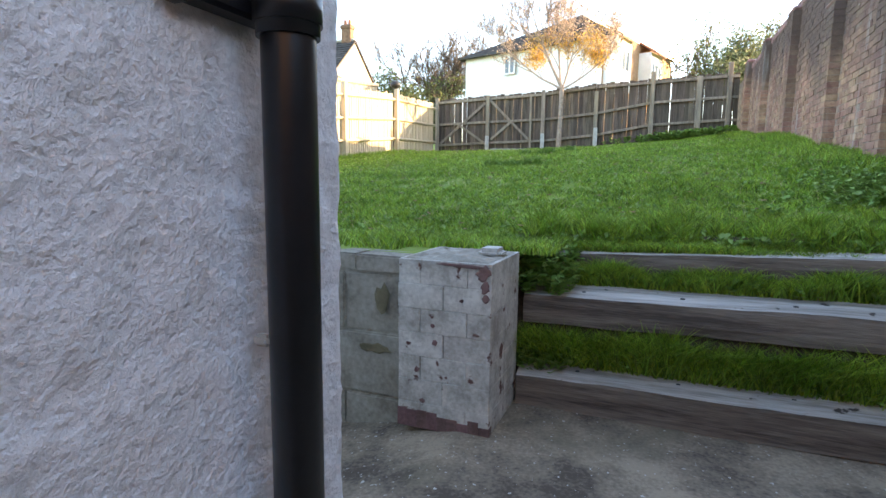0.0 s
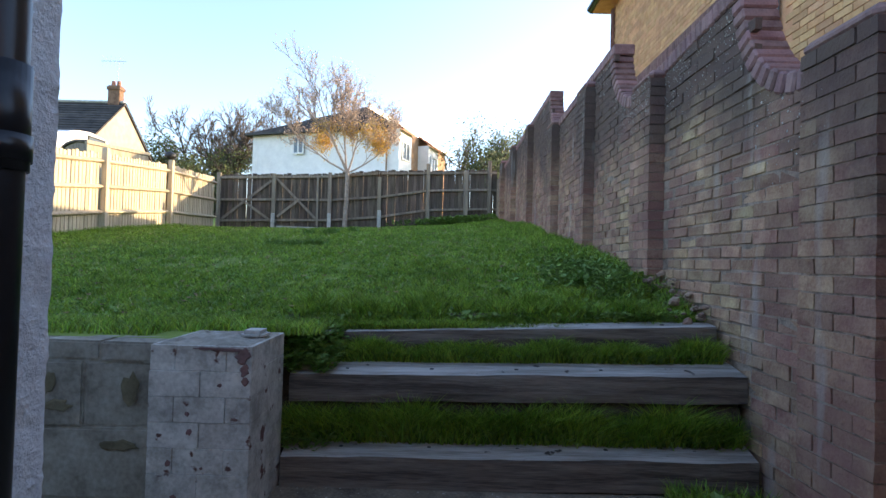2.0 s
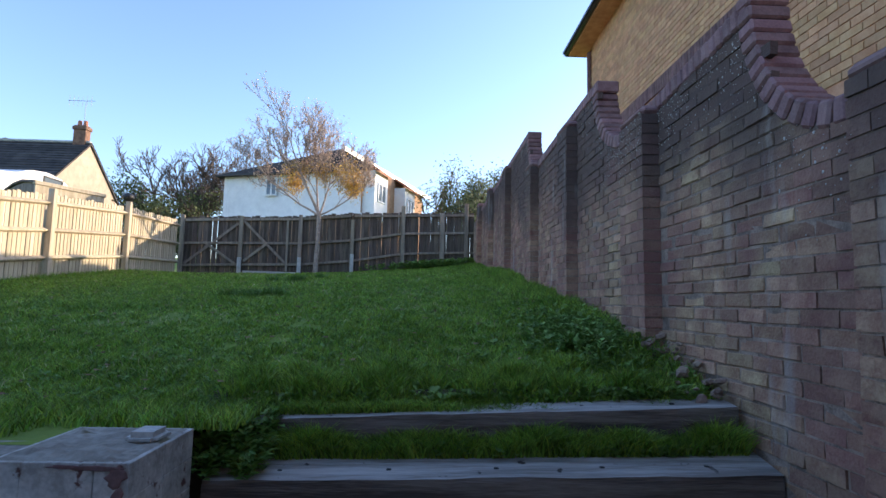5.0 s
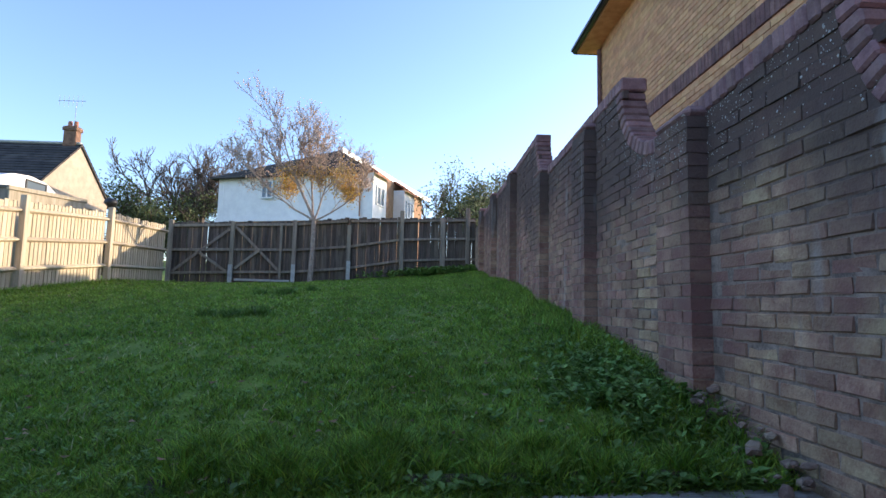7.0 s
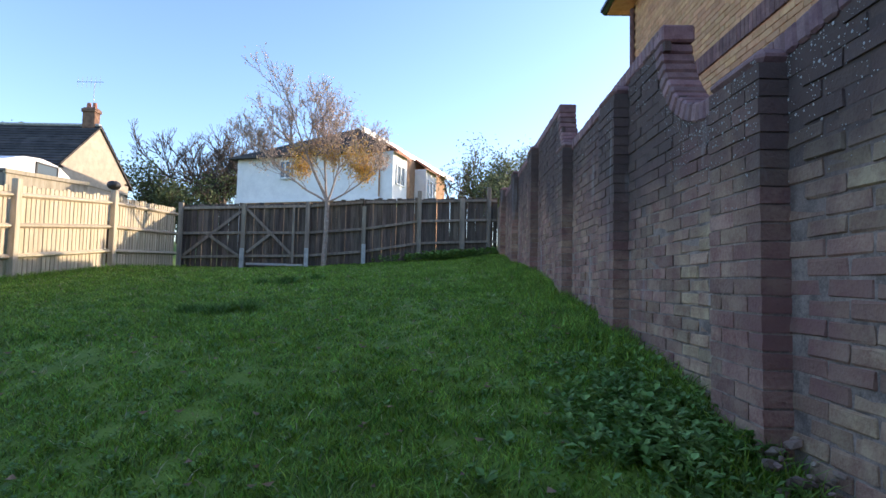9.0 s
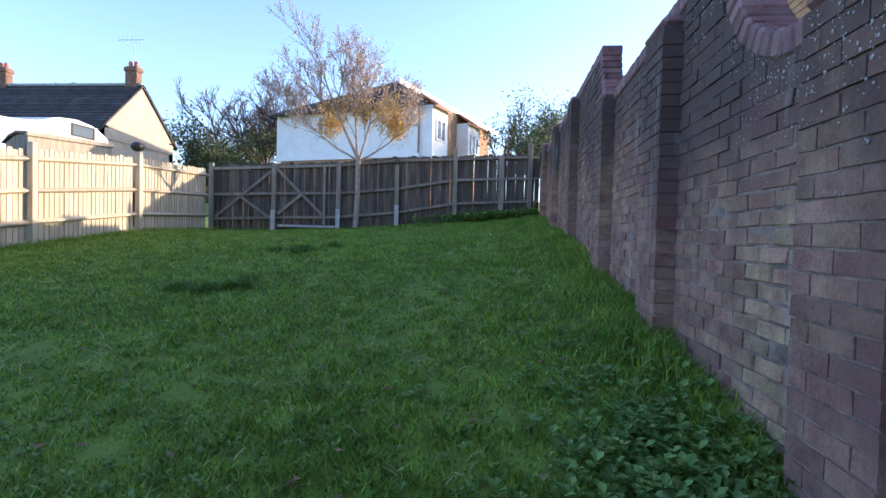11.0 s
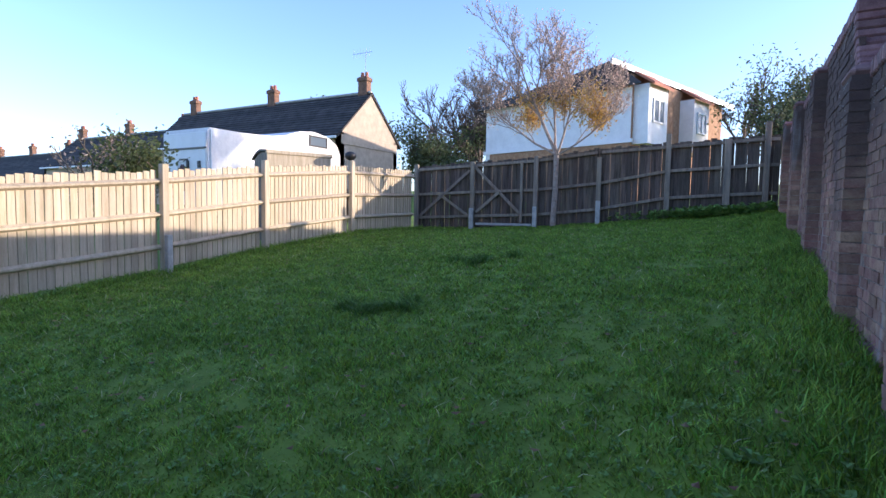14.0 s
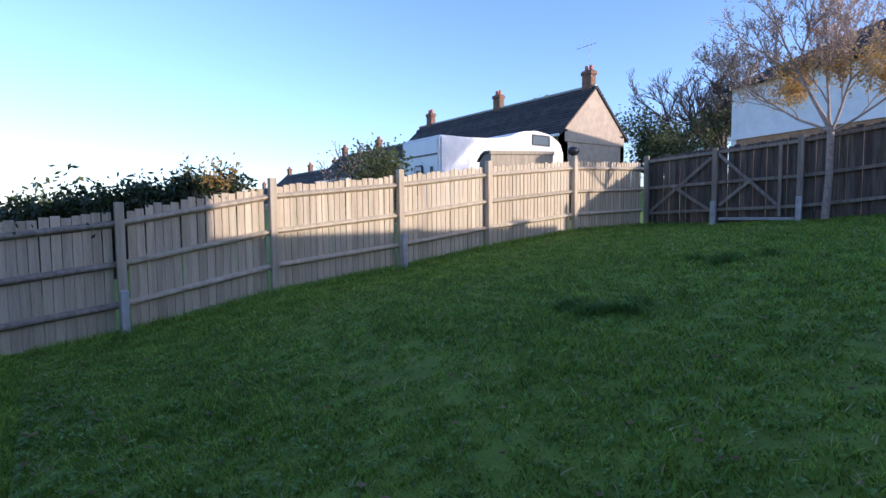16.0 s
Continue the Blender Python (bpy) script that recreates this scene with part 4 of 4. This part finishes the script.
def blades(name, x, y, z, h, w, label, lean=0.5, mat=M_GRASS):
    n = len(x)
    a = gn.uniform(0, 2 * np.pi, n)
    l = gn.normal(0, lean, (n, 2)) * h[:, None]
    v = np.empty((n, 5, 3))
    dx, dy = np.cos(a) * w, np.sin(a) * w
    for i, (s, f, q) in enumerate(((-1, 0, 0), (1, 0, 0), (0.75, 0.6, 0.35), (-0.75, 0.6, 0.35), (0, 1, 1))):
        v[:, i, 0], v[:, i, 1], v[:, i, 2] = x + dx * s + l[:, 0] * q, y + dy * s + l[:, 1] * q, z - 0.006 + h * f
    me = bpy.data.meshes.new(name)
    me.vertices.add(n * 5)
    me.vertices.foreach_set("co", v.ravel())
    me.loops.add(n * 7)
    base = (np.arange(n) * 5)[:, None]
    me.loops.foreach_set("vertex_index", (base + np.array([0, 1, 2, 3, 3, 2, 4])).ravel().astype(np.int32))
    me.polygons.add(n * 2)
    me.polygons.foreach_set("loop_start", ((np.arange(n) * 7)[:, None] + np.array([0, 4])).ravel().astype(np.int32))
    me.update(calc_edges=True)
    me.validate()
    me.materials.append(mat)
    return tagged(new(name, me), label, "grass", kind="stuff")


N1 = 360000
gx = gn.uniform(-6.05, 2.25, N1)
gy = 3.78 + (17.2 - 3.78) * gn.uniform(0, 1, N1) ** 1.7
patch = np.array([0.7 * noise.noise(Vector((a * 0.9, b * 0.9, 4))) + noise.noise(Vector((a * 6, b * 6, 2))) for a, b in zip(gx, gy)])
h = (0.024 + 0.024 * gn.random(N1)) * (1 + 1.05 * patch).clip(0.25, 2.4)
blades("lawn_grass", gx, gy, ground_many(gx, gy), h, 0.0022 + 0.00035 * gy, "short mown green lawn grass", 0.75)
N2 = 42000
sx = gn.uniform(-0.3, 2.25, N2)
rowk = gn.integers(0, 3, N2)
sy = np.where(rowk == 0, gn.uniform(3.4, 3.46, N2), np.where(rowk == 1, gn.uniform(3.62, 3.72, N2), gn.uniform(3.87, 4.2, N2)))
sz = np.where(rowk == 0, 0.6 + (sy - 3.4) * 1.6, np.where(rowk == 1, 1.0 + 0.05 * (sx + 0.26) / 2.6 + (sy - 3.6) * 0.4, 0))
sz[rowk == 2] = ground_many(sx[rowk == 2], sy[rowk == 2])
clump = np.array([noise.noise(Vector((a * 3.5, b * 3.5, 9))) for a, b in zip(sx, sy)])
keep = clump > -0.62
hh = np.where(rowk == 2, 0.055, np.where(rowk == 0, 0.155, 0.085)) * (1 + 0.7 * clump) * gn.uniform(0.6, 1.3, N2)
blades("step_grass", sx[keep], sy[keep], sz[keep], hh[keep], np.full(keep.sum(), 0.0035), "longer grass growing between the timber steps", 0.6)
N3 = 22000
ey = gn.uniform(3.9, 17.3, N3)
ex = np.where(gn.random(N3) < 0.7, 2.26 - np.abs(gn.normal(0, 0.22, N3)), -6.1 + np.abs(gn.normal(0, 0.12, N3)))
blades("edge_grass", ex, ey, ground_many(ex, ey), gn.uniform(0.05, 0.13, N3), np.full(N3, 0.0042), "uncut grass along the wall and fence foot", 0.55)
M_STRAW = leafy(material("pale dry grass", (0.42, 0.38, 0.18), (0.62, 0.56, 0.3), 4, 0.6, 0, 25, island=0.3), 0.3)
N7 = 5200
dx_ = gn.uniform(-6.0, 2.2, N7)
dy_ = 3.85 + 12.5 * gn.uniform(0, 1, N7) ** 1.6
blades("dry_grass", dx_, dy_, ground_many(dx_, dy_), gn.uniform(0.03, 0.065, N7), 0.0024 + 0.0003 * dy_, "pale dry blades among the lawn grass", 0.9, M_STRAW)
M_TUFT = leafy(material("coarse dark grass", (0.085, 0.18, 0.025), (0.16, 0.29, 0.045), 4, 0.5, 0, 25, island=0.4), 0.25)
N4 = 1700
tuft_x, tuft_y = gn.normal(0, 0.26, 16), gn.normal(0, 0.16, 16)
tk = gn.integers(0, 16, N4)
cx = np.where(tk < 9, -1.5, -1.62) + tuft_x[tk] + gn.normal(0, 0.05, N4)
cy = np.where(tk < 9, 8.1, 10.6) + tuft_y[tk] + gn.normal(0, 0.04, N4)
blades("grass_tuft", cx, cy, ground_many(cx, cy), gn.uniform(0.06, 0.14, N4), np.full(N4, 0.006), "coarse darker grass tufts in the lawn", 0.8, M_TUFT)
N8 = 9000
centre = gn.uniform(-0.35, 1.95, 34)
pick = gn.integers(0, 34, N8)
kx = centre[pick] + gn.normal(0, 0.045, N8)
ky = (3.96 + 0.32 * gn.random(34) ** 1.5)[pick] + gn.normal(0, 0.035, N8)
blades("long_grass", kx, ky, ground_many(kx, ky), gn.uniform(0.05, 0.15, N8), np.full(N8, 0.0036), "long uncut grass clumps behind the top step", 0.55)
N6 = 5000
px_ = 1.75 + np.abs(gn.normal(0, 0.24, N6)).clip(0, 0.5)
py_ = gn.uniform(2.2, 3.22, N6)
blades("patio_grass", px_, py_, np.full(N6, 0.425), gn.uniform(0.04, 0.12, N6), np.full(N6, 0.004), "grass growing through the patio beside the wall", 0.6)
N5 = 16000
bx = gn.uniform(-6.0, -0.1, N5)
by = np.where(bx > -0.9, gn.uniform(3.38, 3.88, N5), gn.uniform(3.19, 3.88, N5))
bz = np.array([front_bank(a, b) for a, b in zip(bx, by)])
blades("bank_grass", bx, by, bz, gn.uniform(0.03, 0.08, N5), np.full(N5, 0.0038), "grass at the lawn edge above the retaining wall", 0.6)


def weeds(name, n, fx, fy, fz, size, label, seed, mat=M_WEED):
    r = random.Random(seed)
    verts, faces = [], []
    for _ in range(n):
        x, y = fx(r), fy(r)
        z = fz(x, y)
        for _ in range(r.randint(5, 9)):
            a = r.uniform(0, 2 * math.pi)
            s = size * r.uniform(0.5, 1.25)
            d = Vector((math.cos(a), math.sin(a), r.uniform(0.2, 1.3))).normalized()
            side = d.cross(Vector((0, 0, 1))).normalized() * s * 0.3
            p = Vector((x, y, z + r.uniform(0, size)))
            k = len(verts)
            mid = p + d * s * 0.55
            verts += [p, mid + side, p + d * s - Vector((0, 0, s * 0.2)), mid - side]
            faces += [(k, k + 1, k + 2), (k, k + 2, k + 3)]
    return tagged(link(name, verts, faces, mat), label, "weeds", kind="stuff")


weeds("wall_weeds", 300, lambda r: min(2.2, 1.85 + r.gauss(0, 0.28)), lambda r: min(6.4, max(3.9, r.gauss(4.9, 0.65))), lambda x, y: ground_z(x, y) + 0.01, 0.06, "broad-leaved weeds at the wall foot", 1)
weeds("weed_mound", 420, lambda r: min(2.12, r.gauss(1.84, 0.13)), lambda r: r.gauss(4.95, 0.3), lambda x, y: ground_z(x, y) + 0.09 * random.Random(int(x * 5000)).random(), 0.047, "dense dark leafy weeds heaped beside the wall", 8)
weeds("step_weeds", 420, lambda r: r.uniform(-0.3, 2.2) if r.random() < 0.55 else r.uniform(1.5, 2.2), lambda r: r.choice((3.41, 3.64, 3.9)) + r.uniform(-0.02, 0.06), lambda x, y: 0.63 if y < 3.5 else (1.03 if y < 3.78 else ground_z(x, y)), 0.055, "small leafy weeds between the timber steps", 2)
weeds("fence_weeds", 420, lambda r: min(2.1, r.gauss(0.9, 0.8)), lambda r: 16.95 + r.uniform(-0.25, 0.35), lambda x, y: ground_z(x, y) + 0.12 * random.Random(int(x * 900)).random(), 0.11, "bramble and weeds at the rear fence foot", 3)
weeds("patio_weeds", 130, lambda r: 1.85 + abs(r.gauss(0, 0.2)), lambda r: r.uniform(2.3, 3.05), lambda x, y: 0.43, 0.07, "weeds at the end of the lowest step", 4)
weeds("lawn_weeds", 2400, lambda r: r.uniform(-4.5, 2.1), lambda r: 3.9 + 6 * r.random() ** 1.6, lambda x, y: ground_z(x, y) + 0.012, 0.03, "small clover and weed leaves in the lawn", 6)
weeds("pier_weeds", 240, lambda r: r.uniform(-0.34, 0.0), lambda r: r.uniform(3.33, 3.75), lambda x, y: (0.58 + (y - 3.33) * 1.2 if y < 3.44 else 0.97 + (y - 3.44) * 0.6) , 0.055, "leafy weeds beside the pier", 7)
fr_ = random.Random(12)
verts, faces = [], []
for _ in range(430):
    x, y = fr_.uniform(-5.5, 2.1), 3.9 + 10 * fr_.random() ** 1.6
    z = ground_z(x, y) + 0.035
    a, s = fr_.uniform(0, 6.28), fr_.uniform(0.018, 0.035)
    k = len(verts)
    verts += [(x + s * math.cos(a), y + s * math.sin(a), z + 0.01), (x - s * 0.6 * math.sin(a), y + s * 0.6 * math.cos(a), z), (x - s * math.cos(a), y - s * math.sin(a), z + 0.012), (x + s * 0.6 * math.sin(a), y - s * 0.6 * math.cos(a), z + 0.004)]
    faces.append((k, k + 1, k + 2, k + 3))
tagged(link("fallen_leaves", verts, faces, M_DEADLEAF), "brown fallen leaves scattered on the lawn", "leaves", kind="stuff")

# ---- rubble at the wall foot ----
def rock(x, y, z, s, seed):
    bm = bmesh.new()
    bmesh.ops.create_icosphere(bm, subdivisions=1, radius=1)
    r = random.Random(seed)
    off = Vector((r.uniform(0, 50), r.uniform(0, 50), 0))
    sc = Vector((s * r.uniform(0.7, 1.2), s * r.uniform(0.7, 1.3), s * r.uniform(0.45, 0.8)))
    for v in bm.verts:
        v.co = v.co * (1 + 0.5 * noise.noise(v.co * 1.3 + off))
        v.co = Vector((v.co.x * sc.x, v.co.y * sc.y, v.co.z * sc.z))
    ob = part("rubble_stone", bm, M_STONE)
    ob.location = (x, y, z - 0.015)
    ob.rotation_euler = (r.uniform(-0.3, 0.3), r.uniform(-0.3, 0.3), r.uniform(0, 6))
    tagged(ob, "broken brick and stone rubble at the wall foot", "stone", "wall rubble")


rr = random.Random(77)
for k in range(46):
    y = rr.uniform(3.8, 4.6)
    x = 2.28 - abs(rr.gauss(0, 0.09))
    rock(x, y, ground_z(2.2, y) + 0.05 + rr.uniform(-0.03, 0.14) * (x - 2.0) * 3, rr.uniform(0.014, 0.042), k)
for k in range(34):
    y = rr.choice((rr.uniform(5.1, 6.5), rr.uniform(7.1, 8.5), rr.uniform(9.1, 10.8)))
    rock(2.27 - abs(rr.gauss(0, 0.05)), y, ground_z(2.2, y) + 0.02, rr.uniform(0.02, 0.05), 100 + k)
for k in range(26):
    rock(rr.uniform(-0.4, 1.6), rr.uniform(2.2, 3.15), 0.425, rr.uniform(0.006, 0.014), 200 + k)

# ---- wall coping and bricks ----
COPE = [box_mesh("coping_brick", 0.22, 0.0735, 0.115, M_COPING, 0.013, 0.0012, k) for k in range(4)]
for v in [v for m in COPE for v in m.vertices]:
    v.co.z -= 0.115
curve_pts = [(-1.0, 2.6)]
for a, b, lo, hi in STEPS:
    curve_pts += [(a + (b - a) * math.sin(w * math.pi / 48), lo + (hi - lo) * (1 - math.cos(w * math.pi / 48))) for w in range(25)]
    curve_pts += [(b + 0.06, hi)]
curve_pts.append((17.5, STEPS[-1][3]))
walked, nxt, k = 0.0, 0.04, 0
for (ya, za), (yb, zb) in zip(curve_pts[:-1], curve_pts[1:]):
    seg = math.hypot(yb - ya, zb - za)
    while nxt < walked + seg and k < 330:
        t = (nxt - walked) / seg
        share("coping_brick", COPE[k % 4], pose(FACE + 0.094 + rng.uniform(-0.003, 0.003), ya + (yb - ya) * t, za + (zb - za) * t, math.degrees(math.atan2(zb - za, yb - ya)), 0, 0), wall)
        nxt += 0.0765
        k += 1
    walked += seg
PCAP = box_mesh("pier_cap", 0.2, PIERW + 0.01, 0.075, M_COPING, 0.03, 0.0, 1)
for y, zt in zip(PIERS, PIER_TOP):
    share("pier_cap", PCAP, Matrix.Translation((PROUD + 0.1 - 0.004, y + PIERW / 2, zt - 0.055)), wall)

BRICK = [box_mesh("brick", 0.05, 0.215, 0.066, M_BRICK, 0.006, 0.004, k) for k in range(6)]
bv, bf = [], []


def brick_box(x0, x1, y0, y1, z0, z1, j):
    k = len(bv)
    for x in (x0, x1):
        for y_ in (y0, y1):
            for z in (z0, z1):
                bv.append((x + rng.uniform(-j, j), y_ + rng.uniform(-j, j), z + rng.uniform(-j, j)))
    for f in ((0, 1, 3, 2), (0, 4, 5, 1), (2, 3, 7, 6), (1, 5, 7, 3), (0, 2, 6, 4)):
        bf.append(tuple(k + i for i in f))


count = 0
row = 0
z = 0.1
while z < 4.4:
    y = 1.4 + (0.1125 if row % 2 else 0)
    while y < 17.5:
        ym = y + 0.1075
        inside = any(py - 0.02 < ym < py + PIERW + 0.02 for py in PIERS)
        if not inside and z + 0.07 < wall_top(ym) - 0.085 and z > wall_base(ym) - 0.05:
            jut = rng.uniform(-0.007, 0.003)
            if 3.35 < ym < 5.75 and z < 2.75 and count < 300:
                share("brick", BRICK[count % 6], Matrix.Translation((FACE + 0.024 + jut, ym, z)) @ pose(0, 0, 0, rng.uniform(-0.6, 0.6), 0, rng.uniform(-0.7, 0.7)), wall)
                count += 1
            else:
                brick_box(FACE + jut, FACE + 0.04, y + 0.0, y + 0.215, z, z + 0.066, 0.0032)
        y += 0.225
    for py, zt in zip(PIERS, PIER_TOP):
        if z + 0.07 < zt - 0.03:
            cuts = [0, 0.215, 0.43] if row % 2 else [0, 0.105, 0.325, 0.43]
            for a, b in zip(cuts[:-1], cuts[1:]):
                brick_box(PROUD + rng.uniform(-0.002, 0.002), FACE + 0.02, py + a + (0.004 if a else 0), py + b - (0.004 if b < 0.42 else 0), z, z + 0.066, 0.0026)
    z += 0.0755
    row += 1
ob = link("brickwork", bv, bf, M_BRICK, wall)
ob["kind"] = "stuff"
# small pale lichen flecks under the coping
verts, faces = [], []
for _ in range(1500):
    y = rr.gauss(5.0, 0.9) if rr.random() < 0.6 else rr.uniform(2.9, 9.5)
    zt = wall_top(y) - 0.12 - abs(rr.gauss(0, 0.22))
    s = rr.uniform(0.0015, 0.0035) + 0.005 * rr.random() ** 5
    on_pier = any(py < y < py + PIERW for py in PIERS)
    fx = PROUD if on_pier else FACE
    k = len(verts)
    n_ = 6
    for i in range(n_):
        w_ = 2 * math.pi * i / n_
        verts.append((fx - 0.005, y + s * math.cos(w_) * rr.uniform(0.7, 1.3), zt + s * math.sin(w_) * rr.uniform(0.7, 1.3)))
    verts.append((fx - 0.008, y, zt))
    faces += [(k + i, k + (i + 1) % n_, k + n_) for i in range(n_)]
ob = link("lichen", verts, faces, M_CPOST, wall, "pale lichen flecks")
ob["kind"] = "stuff"

# buff brick courses on the neighbouring house
yv, yf = [], []
z, row = 3.6, 0
while z < 7.0:
    y = 1.0 + (0.1125 if row % 2 else 0)
    while y < 11.25:
        if not (4.8 < z + 0.03 < 5.06) and not (5.8 < y + 0.1 < 6.7 and z < 4.5):
            k = len(yv)
            j = rng.uniform(0, 0.003)
            for x in (3.99 - j, 4.01):
                yv += [(x, y, z), (x, y + 0.215, z), (x, y + 0.215, z + 0.066), (x, y, z + 0.066)]
            yf += [(k, k + 1, k + 2, k + 3), (k, k + 4, k + 5, k + 1), (k + 2, k + 6, k + 7, k + 3), (k + 1, k + 5, k + 6, k + 2), (k + 3, k + 7, k + 4, k)]
        y += 0.225
    z += 0.0755
    row += 1
ob = link("brickwork", yv, yf, M_YELLOW, yh)
ob["kind"] = "stuff"
